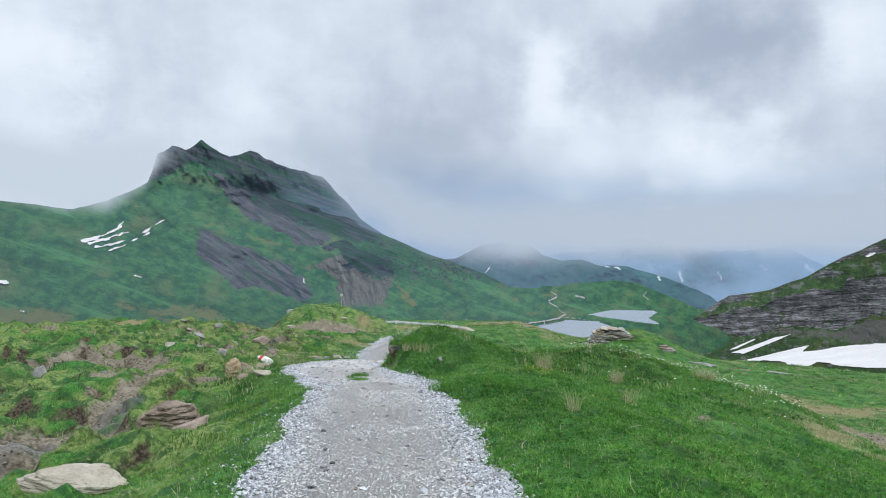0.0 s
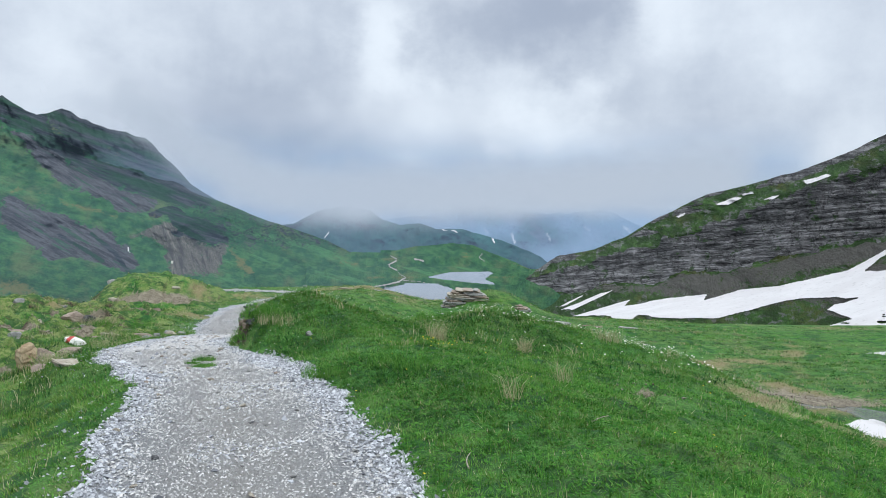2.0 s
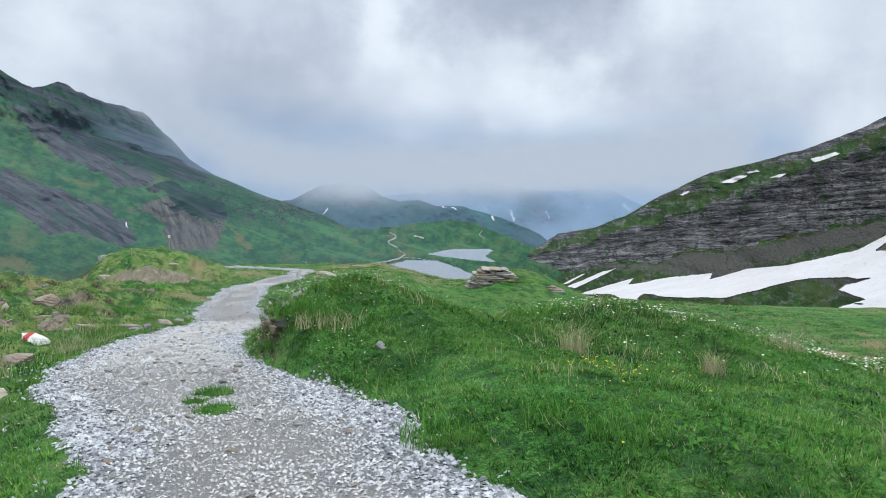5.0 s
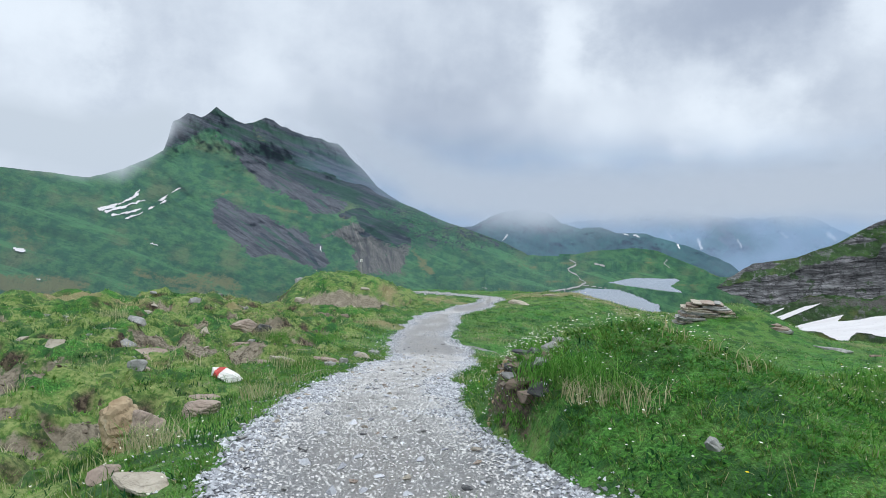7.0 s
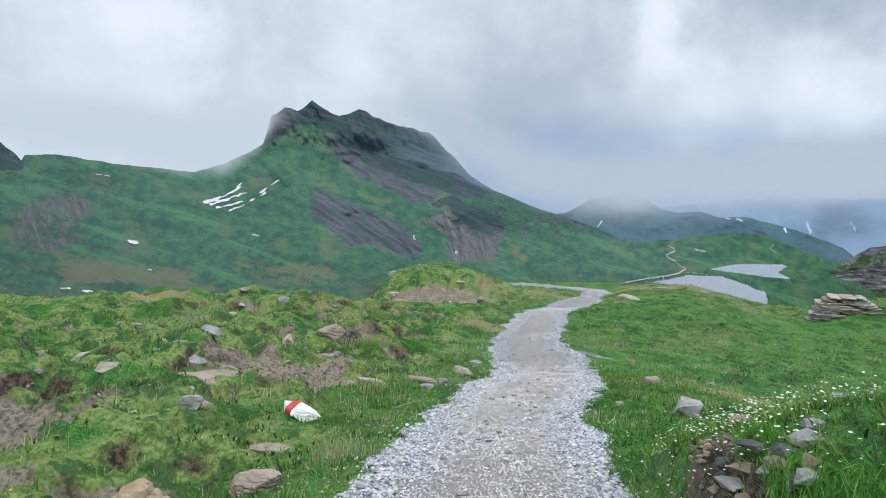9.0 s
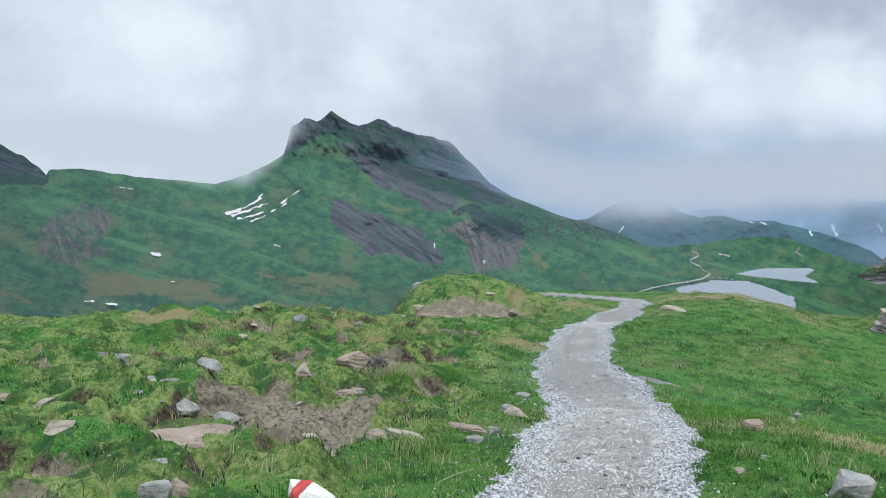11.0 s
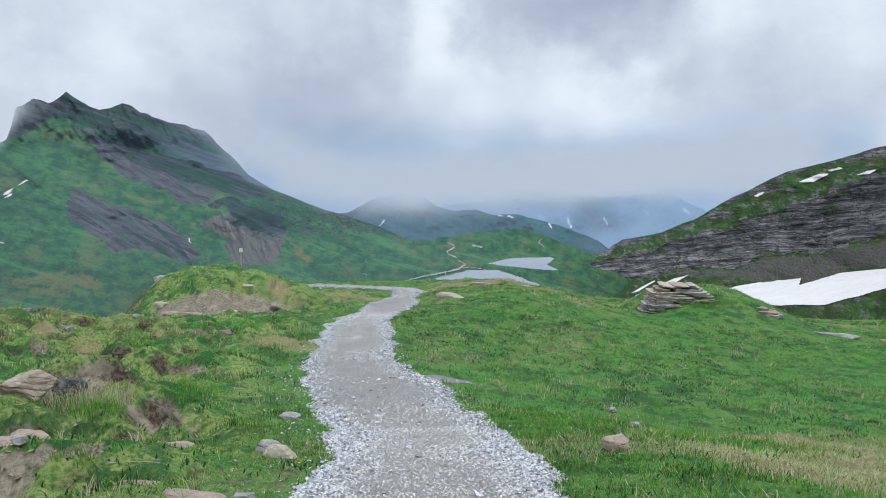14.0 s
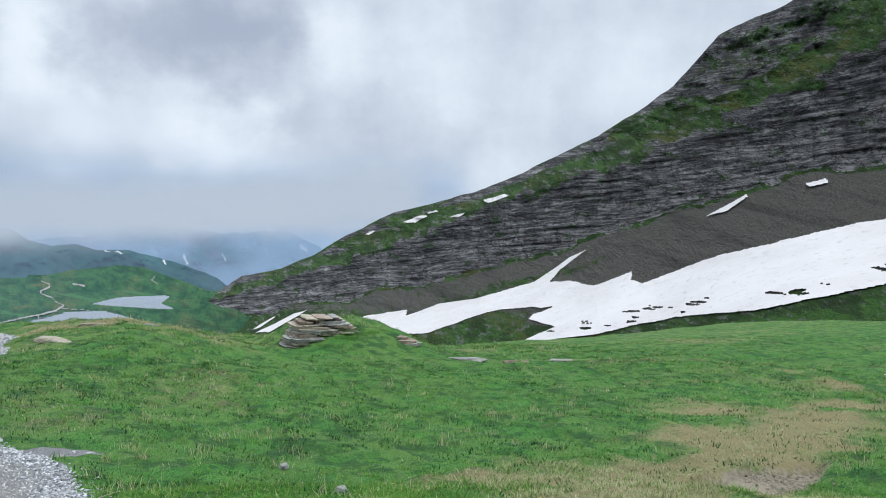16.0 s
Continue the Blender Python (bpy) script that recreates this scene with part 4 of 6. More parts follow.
def build_valley():
    az = np.arange(-14, 30.01, 0.085)
    hill = ramp(az, [(-14, -4.5), (0, -3.2), (2.6, -2.74), (4.8, -2.76), (8.2, -2.78), (10.3, -2.28), (13.3, -2.0), (14.9, -2.17), (16.5, -2.8), (18.2, -3.42), (19.3, -4.03), (22, -4.8), (30, -4.8)])
    hill = hill + 0.06 * fbm(az / 1.3, az * 0, 3, 101)
    o = az * 0

    def el_of(z, r):
        return np.degrees(np.arctan2(z - CENTRE[2], r)) + o
    lines = [(90 + o, el_of(-30, 90)), (430 + o, el_of(-59.5, 430)), (560 + o, el_of(-59.5, 560)), (850 + o, el_of(-61.5, 850)), (1150 + o, hill), (1350 + o, hill - 3)]
    rs, es = sheet(az, lines, [8, 18, 44, 76, 4])
    a = np.broadcast_to(az, rs.shape)
    pts = polar(a, rs, es)
    bump = fbm(pts[..., 0] / 90, pts[..., 1] / 90, 5, 103)
    far = step(rs, 860, 960) * step(1160 - rs, 0, 120)
    pts[..., 2] += 7.0 * bump * far + 2.2 * fbm(pts[..., 0] / 40, pts[..., 1] / 40, 4, 104) * step(870 - rs, 0, 60)
    pts[..., 2] -= 30.0 * step(-1 - a, 0, 5)
    shore1, shore2 = lake_mask(a, es, LAKE_NEAR), lake_mask(a, es, LAKE_FAR)
    wet = np.maximum(shore1, shore2)
    floor_z = np.where(rs < 645, -59.0, -61.0)
    pts[..., 2] = np.where(wet > 0.5, floor_z - 1.5, np.where((rs < 880) & (a > 2), np.maximum(pts[..., 2], floor_z + 0.7), pts[..., 2]))
    me = quick_mesh("valley", pts.reshape(-1, 3), grid_faces(*rs.shape), M_LEFT, True, {"rock": 0 * rs, "scree": 0 * rs, "tan": 0.5 * step(bump, 0.0, 0.5) + 0.25 * step(fbm(a / 1.2, es / 0.5, 4, 107), 0.0, 0.5), "az": a, "el": es})
    tagged(new("valley_floor", me), "green valley floor with a low grassy hill", "valley", kind="structure")
    el_now = np.degrees(np.arctan2(pts[..., 2] - CENTRE[2], rs))
    for line, w in TRAILS:
        d = near_line(a + 0.08 * fbm(a / 0.5, el_now / 0.3, 2, 160), el_now, line)
        lay(a, pts, (d < w) & (rs > 350), 0.7, "trail", "pale gravel trail winding over the green hill", "trail", M_TRAIL)


LAKE_NEAR = [(7.3, -5.85), (8.4, -5.64), (10.5, -5.3), (12.4, -5.46), (14.0, -5.8), (15.2, -6.25), (15.2, -7.2), (8.5, -7.2)]
LAKE_FAR = [(11.2, -4.82), (13.2, -4.3), (16.1, -4.15), (16.6, -4.38), (15.8, -4.85), (16.8, -5.3), (14.5, -5.18), (12.6, -4.98)]


def lake_mask(a, e, poly):
    return inside(a + 0.12 * fbm(a / 0.8, e / 0.3, 3, 110), e + 0.05 * fbm(a / 0.8, e / 0.3, 3, 111), poly) * 1.0


build_valley()
m, n = material("lake_water")
p = place(n)
finish(n, (0.20, 0.23, 0.26, 1), 0.05, n.noise(n.stretch(p, 1, 0.35, 1), 0.5, 4), 0.03, 0.3, 0.9)
M_WATER = m
for r0, r1, level, a0, a1 in ((420, 646, -59.0, 5, 18), (640, 880, -61.0, 9, 20)):
    az = np.linspace(a0, a1, 40)
    rs = np.linspace(r0, r1, 12)[:, None] + 0 * az
    v = polar(np.broadcast_to(az, rs.shape), rs, 0 * rs)
    v[..., 2] = level
    tagged(new("lake", quick_mesh("lake", v.reshape(-1, 3), grid_faces(*rs.shape), M_WATER)), "still grey mountain lake reflecting the cloudy sky", "lake", kind="structure")


def ridge(name, sky_line, r, drop, mat, label, seed, rocky=0.0, jag=0.12, flecks=()):
    az = np.arange(sky_line[0][0], sky_line[-1][0] + 0.01, 0.08)
    top = ramp(az, sky_line) + jag * fbm(az / 1.1, az * 0, 5, seed)
    o = az * 0
    rs, es = sheet(az, [(r * 0.7 + o, top - drop), (r + o, top), (r * 1.12 + o, top - 4)], [84, 4])
    a = np.broadcast_to(az, rs.shape)
    mid = step(top - es, 0, 0.4)
    rs = rs * (1 + 0.06 * mid * fbm(a / 1.5, es / 1.2, 5, seed + 3))
    rock = rocky * step(fbm(a / 2, es / 1.2, 4, seed + 5), -0.1, 0.3)
    me = quick_mesh(name, polar(a, rs, es).reshape(-1, 3), grid_faces(*rs.shape), mat, True, {"rock": rock, "scree": 0 * rs, "tan": 0 * rs, "az": a, "el": es})
    ob = tagged(new(name, me), label, "mountain", kind="structure")
    pts = polar(a, rs, es)
    for line, w in flecks:
        d = near_line(a + 0.1 * fbm(a / 0.4, es / 0.3, 3, seed + 7), es + 0.06 * fbm(a / 0.4, es / 0.3, 3, seed + 8), line)
        lay(a, pts, d < w, 3.0, "snow_patch", "small white snow patch or pale trail on a far ridge", "snow", M_SNOW, "thing")
    return ob


# the first fleck is a pale zigzag trail, laid like the snow
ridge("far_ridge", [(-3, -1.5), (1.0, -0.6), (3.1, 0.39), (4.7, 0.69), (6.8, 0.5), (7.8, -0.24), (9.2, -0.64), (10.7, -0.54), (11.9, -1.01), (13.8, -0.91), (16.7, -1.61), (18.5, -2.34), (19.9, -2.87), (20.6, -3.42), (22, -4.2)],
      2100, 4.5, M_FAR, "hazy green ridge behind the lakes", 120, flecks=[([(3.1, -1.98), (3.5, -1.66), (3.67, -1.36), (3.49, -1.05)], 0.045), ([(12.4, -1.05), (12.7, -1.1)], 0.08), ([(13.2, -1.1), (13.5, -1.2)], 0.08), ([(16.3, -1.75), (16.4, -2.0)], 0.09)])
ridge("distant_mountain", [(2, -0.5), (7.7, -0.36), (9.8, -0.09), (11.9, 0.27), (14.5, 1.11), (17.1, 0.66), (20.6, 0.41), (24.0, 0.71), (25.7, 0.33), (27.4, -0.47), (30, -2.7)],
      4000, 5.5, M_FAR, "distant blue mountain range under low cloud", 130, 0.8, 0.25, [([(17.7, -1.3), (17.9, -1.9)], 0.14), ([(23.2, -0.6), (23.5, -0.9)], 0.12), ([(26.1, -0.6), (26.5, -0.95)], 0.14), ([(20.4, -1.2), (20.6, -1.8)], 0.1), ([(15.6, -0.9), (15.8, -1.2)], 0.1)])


# ---------- low cloud and haze, as glowing sheets of mist at several depths ---
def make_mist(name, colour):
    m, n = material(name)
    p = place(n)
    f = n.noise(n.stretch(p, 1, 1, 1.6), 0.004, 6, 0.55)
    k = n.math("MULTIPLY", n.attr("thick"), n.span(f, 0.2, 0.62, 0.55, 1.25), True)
    # emission stands in for skylight scattered by the mist
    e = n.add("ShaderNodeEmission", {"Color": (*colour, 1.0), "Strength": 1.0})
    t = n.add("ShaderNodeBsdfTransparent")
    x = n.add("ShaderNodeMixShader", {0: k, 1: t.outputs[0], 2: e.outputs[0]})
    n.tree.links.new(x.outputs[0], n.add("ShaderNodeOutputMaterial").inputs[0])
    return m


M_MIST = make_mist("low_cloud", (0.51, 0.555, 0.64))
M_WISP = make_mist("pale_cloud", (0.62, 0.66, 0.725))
M_HAZE = make_mist("blue_haze_glow", (0.31, 0.43, 0.62))


def mist(name, r, a0, a1, e0, e1, thick, mat, label):
    az, el_ = np.arange(a0, a1 + 0.01, 0.5), np.arange(e0, e1 + 0.01, 0.25)
    a, e = np.meshgrid(az, el_)
    rim = step(a - a0, 0, 3) * step(a1 - a, 0, 3) * step(e1 - e, 0, (e1 - e0) * 0.45)
    t = np.clip(thick(a, e), 0, 1) * rim
    rr = r * (1 + (0.03 if r > 1000 else 0.05) * fbm(a / 6, e / 3, 4, 140))
    me = quick_mesh(name, polar(a, rr, e).reshape(-1, 3), grid_faces(*a.shape), mat, True, {"thick": t})
    ob = tagged(new(name, me), label, "cloud", kind="structure")
    ob.visible_shadow = False
    return ob


def saddle_mist(a, e):
    n = 0.8 * fbm(a / 3, e / 2, 4, 149)
    left = np.interp(a, [-44, -36, -30, -27, -24.5, -22, -21], [4.4, 4.1, 3.0, 2.3, 2.6, 4.3, 5.6]) + n * 0.6
    return step(e - left, -1.0, 1.1) * (0.12 * step(-18.2 - a, -0.8, 2.0) + 0.88 * step(-20.8 - a, -0.8, 1.4)) * (1 - step(e - left, 2.5, 5.5))


def summit_mist(a, e, seed=150, up=0.0):
    edge = np.interp(a, [-14, -11, -9, -6.5, -4, -1.5, 1, 4, 8, 14, 20, 26, 32], [8.2, 6.8, 5.3, 3.3, 2.0, 0.8, 0.1, 0.0, 0.2, 0.5, 0.8, 1.3, 2.0]) + up + 0.7 * fbm(a / 3, e / 2, 5, seed)
    return step(e - edge, -2.0, 1.4) * (1 - step(e - edge, 1.2, 4.2)) * step(a, -14, -9)


mist("cloud_bank", 1200, -16, 36, -2, 11, lambda a, e: 0.7 * summit_mist(a, e, 150, 0.6), M_MIST, "low grey cloud hanging over the mountain ridge")
mist("cloud_bank", 1340, -16, 36, -2, 11, lambda a, e: 0.9 * summit_mist(a, e, 155, 0.1), M_MIST, "low grey cloud hanging over the mountain ridge")
mist("cloud_bank", 1020, -50, -18, 0, 10, saddle_mist, M_WISP, "wisp of low cloud drifting over the saddle")
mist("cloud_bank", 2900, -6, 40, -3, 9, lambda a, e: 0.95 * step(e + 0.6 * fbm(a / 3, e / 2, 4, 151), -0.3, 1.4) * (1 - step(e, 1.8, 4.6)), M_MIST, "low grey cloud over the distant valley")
# distance haze, added as thin blue sheets that glow
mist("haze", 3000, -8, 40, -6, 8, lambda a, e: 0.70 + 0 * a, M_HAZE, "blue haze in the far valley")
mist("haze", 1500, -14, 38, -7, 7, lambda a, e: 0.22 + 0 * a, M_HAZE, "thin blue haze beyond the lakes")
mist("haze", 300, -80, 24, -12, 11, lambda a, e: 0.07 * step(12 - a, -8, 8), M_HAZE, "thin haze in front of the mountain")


# ---------- grass, herbs and gravel ----------
rng = np.random.RandomState(7)
M_GRASS = make_leaf("meadow_grass", [(0.034, 0.112, 0.020), (0.088, 0.250, 0.040), (0.175, 0.40, 0.070), (0.30, 0.48, 0.15)])
M_DEEP = make_leaf("deep_grass", [(0.018, 0.060, 0.020), (0.046, 0.130, 0.036), (0.092, 0.220, 0.060)])
M_HERB = make_leaf("herb_leaves", [(0.026, 0.090, 0.022), (0.072, 0.205, 0.038), (0.145, 0.34, 0.062)])
M_DRY = make_leaf("dry_grass", [(0.32, 0.31, 0.16), (0.48, 0.46, 0.27), (0.64, 0.62, 0.42)])
M_MOSS = make_leaf("olive_turf", [(0.056, 0.125, 0.024), (0.145, 0.255, 0.048), (0.29, 0.37, 0.125)])
M_HERBD = make_leaf("dark_herb", [(0.014, 0.055, 0.022), (0.024, 0.085, 0.03), (0.036, 0.115, 0.036)])
M_PETAL = make_leaf("white_petals", [(0.72, 0.72, 0.62), (0.8, 0.8, 0.72)], 0.15)
M_YELLOW = make_leaf("yellow_petals", [(0.75, 0.55, 0.03), (0.8, 0.65, 0.08)], 0.15)


def blades(x, y, height, width, lean, bent=False, z=None):
    """One tapered blade at each place: a triangle, or a bent one of three."""
    n = len(x)
    z = land(x, y) - 0.01 if z is None else z
    t, l = rng.rand(n) * 6.283, rng.rand(n) * 6.283
    dx, dy = np.cos(t) * width / 2, np.sin(t) * width / 2
    ox, oy = np.cos(l) * lean * height, np.sin(l) * lean * height
    base = np.stack([x, y, z], -1)
    side = np.stack([dx, dy, 0 * dx], -1)
    tip = base + np.stack([ox, oy, height], -1)
    if not bent:
        v = np.stack([base - side, base + side, tip], 1).reshape(-1, 3)
        return v, np.arange(3 * n).reshape(n, 3)
    mid = base + np.stack([ox * 0.25, oy * 0.25, height * 0.62], -1)
    v = np.stack([base - side, base + side, mid - side * 0.7, mid + side * 0.7, tip], 1).reshape(-1, 3)
    i = np.arange(n)[:, None] * 5
    f = np.concatenate([i + [0, 1, 3], i + [0, 3, 2], i + [2, 3, 4]], 0)
    return v, f


def stuff(name, v, f, mat, label, category):
    return tagged(new(name, quick_mesh(name, v, f, mat, False)), label, category, kind="stuff")


def scatter(n, x0, x1, y0, y1, bare=0.5):
    """Random places off the path and the bare soil."""
    x, y = rng.uniform(x0, x1, n), rng.uniform(y0, y1, n)
    soil = np.maximum(soil_and_crease_share(x, y), soft_spot(x, y, WET_SPOTS) * 1.2)
    rim = step(x - x0, 0, 2.5) * step(x1 - x, 0, 3) * step(y - y0, 0, 1) * step(y1 - y, 0, 6)
    k = (rng.rand(n) < rim) & (path_share(x, y) < 0.35) & (soil + 0.45 * (rng.rand(n) - 0.5) < bare)
    return x[k], y[k]


def join(lots):
    vs, fs, o = [], [], 0
    for v, f in lots:
        vs.append(v)
        fs.append(f + o)
        o += len(v)
    return np.concatenate(vs), np.concatenate(fs)


def clumps(n, per, x0, x1, y0, y1, sigma, h, w):
    """Tussocks: blades leaning outwards from a shared root."""
    cx, cy = scatter(n, x0, x1, y0, y1)
    k = len(cx)
    big = 0.45 + 1.3 * vnoise(cx / 0.45, cy / 0.45, 11) * vnoise(cx / 1.6, cy / 1.6, 12) + 0.8 * rng.rand(k) ** 2
    big = big * np.where(cx < along(PATH_L, cy), 0.75, 1.0)
    a, q = rng.rand(k, per) * 6.283, np.abs(rng.normal(0, 1, (k, per)))
    sp = sigma * (0.7 + 0.5 * big)[:, None]
    x, y = cx[:, None] + np.cos(a) * q * sp, cy[:, None] + np.sin(a) * q * sp
    hh = h * big[:, None] * rng.uniform(0.45, 1.15, (k, per)) * np.exp(-0.12 * q * q)
    ww = w * rng.uniform(0.6, 1.4, (k, per))
    lean = 0.4 + 0.6 * q
    z = land(cx, cy)[:, None] - 0.012 + 0 * x
    x, y, hh, ww, lean, a, z = (v.ravel() for v in (x, y, hh, ww, lean, a + rng.normal(0, 0.7, (k, per)), z))
    t = a + rng.uniform(0.6, 2.5, len(x))
    base = np.stack([x, y, z], -1)
    side = np.stack([np.cos(t) * ww / 2, np.sin(t) * ww / 2, 0 * ww], -1)
    tip = base + np.stack([np.cos(a) * lean * hh, np.sin(a) * lean * hh, hh], -1)
    return np.stack([base - side, base + side, tip], 1), np.repeat(cx, per), np.repeat(cy, per), path_share(x, y) < 0.5


def build_grass():
    lots = {"green": [], "dark": [], "moss": [], "dry": []}
    for n, per, x0, x1, y0, y1, sg, h, w, gap in ((66000, 14, -8.5, 10, 3.5, 35, 0.05, 0.06, 0.010, None), (15000, 14, -4.6, 4.6, 9, 22, 0.04, 0.055, 0.009, None), (17000, 12, -16, 15, 5, 50, 0.07, 0.07, 0.012, (-7, 7.5, 22)), (22000, 9, -24, 30, 12, 68, 0.10, 0.08, 0.022, (-11, 12, 38)), (13000, 8, -42, 48, 24, 84, 0.17, 0.095, 0.034, (-18, 22, 54))):
        v, cx, cy, ok = clumps(n, per, x0, x1, y0, y1, sg, h, w)
        if gap:
            ok = ok & ~((cx > gap[0]) & (cx < gap[1]) & (cy < gap[2] + 6 * (rng.rand(len(cx)) - 0.5)))
        m = len(cx)
        d = dryness(cx, cy) + 0.3 * (rng.rand(m) - 0.5)
        o = np.where(cx < along(PATH_L, cy) - 0.4, 0.60, 0.18 + 0.26 * step(cy, 14.5, 17.5) * step(36 - cy, 0, 6)) + 0.3 * fbm(cx / 2.1, cy / 2.1, 3, 13)
        deep = np.where(cx < along(PATH_L, cy) - 0.4, 0.05, 0.22) + 1.2 * fbm(cx / 0.8, cy / 0.8, 4, 18) + 0.9 * fbm(cx / 3.0, cy / 3.0, 3, 28)
        pick, pick2 = rng.rand(m), rng.rand(m)
        is_dry = (d > 0.55) & (pick < 0.7) | (pick < 0.045)
        is_moss = ~is_dry & (pick2 < o)
        is_dark = ~is_dry & ~is_moss & (rng.rand(m) < deep)
        for key, sel in (("dry", is_dry), ("moss", is_moss), ("dark", is_dark), ("green", ~is_dry & ~is_moss & ~is_dark)):
            u = v[sel & ok]
            lots[key].append((u.reshape(-1, 3), np.arange(3 * len(u)).reshape(-1, 3)))
    stuff("meadow_grass", *join(lots["green"]), M_GRASS, "short bright green meadow grass beside the path", "grass")
    stuff("dark_grass", *join(lots["dark"]), M_DEEP, "short deep green grass clumps in the meadow", "grass")
    stuff("olive_grass", *join(lots["moss"]), M_MOSS, "sparse olive grass on trodden ground", "grass")
    x, y = scatter(9000, -10, 16, 6, 48)
    k = fbm(x / 1.5, y / 1.5, 3, 15) > 0.12
    lots["dry"].append(blades(x[k], y[k], rng.uniform(0.12, 0.3, k.sum()), 0.006 + 0 * x[k], rng.uniform(0.1, 0.6, k.sum())))
    stuff("dry_grass", *join(lots["dry"]), M_DRY, "straw-coloured dry grass among the turf", "grass")
    x, y = scatter(30000, -8, 8, 6, 34)
    k = (fbm(x / 1.2, y / 1.2, 3, 16) > 0.0) & (x > along(PATH_R, y) - 4)
    x, y = x[k], y[k]
    lx, ly = rng.uniform(-14, -3.2, 420), rng.uniform(10, 44, 420)
    h9 = np.abs(fbm(lx / 1.2, ly / 1.2, 3, 9))
    k2 = (h9 > 0.12) & (soil_and_crease_share(lx, ly) < 0.4) & (path_share(lx, ly) < 0.1) & (lx < along(PATH_L, ly) - 0.3)
    lx, ly = lx[k2], ly[k2]
    tus = []
    for mat_i in range(2):
        cx, cy = lx[mat_i::2], ly[mat_i::2]
        px, py = (cx[:, None] + rng.normal(0, 0.13, (len(cx), 46))).ravel(), (cy[:, None] + rng.normal(0, 0.13, (len(cx), 46))).ravel()
        tus.append(blades(px, py, rng.uniform(0.08, 0.2, len(px)), 0.009 + 0 * px, rng.uniform(0.2, 0.9, len(px)), True))
    stuff("tussock_grass", *tus[0], M_DEEP, "ragged green tussocks on the hummocks", "grass")
    stuff("pale_tussock_grass", *tus[1], M_MOSS, "ragged olive tussocks on the hummocks", "grass")
    # small pale tufts and dark herb clumps all over the meadow
    for name, count, per, sp, h0, h1, w, mat, label in (("pale_tufts", 2200, 14, 0.10, 0.08, 0.2, 0.010, M_DRY, "small pale dry tufts dotted over the meadow"), ("sedge_tufts", 2400, 14, 0.12, 0.07, 0.16, 0.009, M_MOSS, "small yellowish sedge tufts dotted over the meadow"),
                                                        ("dark_herbs", 3000, 16, 0.2, 0.03, 0.09, 0.022, M_HERBD, "dark low herb clumps dotted over the meadow")):
        cx, cy = scatter(count, -16, 30, 14, 62)
        k3 = fbm(cx / 3, cy / 3, 3, 181) + 0.6 * (rng.rand(len(cx)) - 0.5) > (0.0 if mat is M_DRY else -0.2)
        cx, cy = cx[k3], cy[k3]
        sd = sp * rng.uniform(0.5, 1.5, (len(cx), 1))
        px, py = (cx[:, None] + sd * rng.normal(0, 1, (len(cx), per))).ravel(), (cy[:, None] + sd * rng.normal(0, 1, (len(cx), per))).ravel()
        ok = path_share(px, py) < 0.3
        px, py = px[ok], py[ok]
        stuff(name, *blades(px, py, rng.uniform(h0, h1, len(px)), w + 0 * px, rng.uniform(0.3, 1.1, len(px)), True), mat, label, "grass")
    stuff("tall_grass", *blades(x, y, rng.uniform(0.10, 0.20, len(x)), 0.006 + 0 * x, rng.uniform(0.2, 0.8, len(x)), True), M_GRASS, "longer green grass blades in the meadow", "grass")


def build_herbs():
    """Low broad leaves in lush patches."""
    x, y = scatter(160000, -4, 11, 4, 34)
    k = (x > along(PATH_R, y) + 0.05) & (fbm(x / 1.3, y / 1.3, 4, 17) + 0.25 * step(14.5 - y, 0, 3) > -0.02) & (dryness(x, y) < 0.4)
    x, y = x[k], y[k]
    n = len(x)
    z = land(x, y) + rng.uniform(0.01, 0.06, n)
    t, tilt = rng.rand(n) * 6.283, rng.uniform(-0.6, 0.6, n)
    ln, wd = rng.uniform(0.014, 0.032, n), rng.uniform(0.009, 0.017, n)
    ax, ay = np.cos(t), np.sin(t)
    c = np.stack([x, y, z], -1)
    fwd = np.stack([ax, ay, tilt], -1) * ln[:, None]
    side = np.stack([-ay, ax, rng.uniform(-0.5, 0.5, n)], -1) * wd[:, None]
    v = np.stack([c - fwd, c + side, c + fwd, c - side], 1).reshape(-1, 3)
    i = np.arange(n)[:, None] * 4
    stuff("herb_leaves", v, np.concatenate([i + [0, 1, 2], i + [0, 2, 3]], 0), M_HERB, "lush low green herb leaves", "plants")


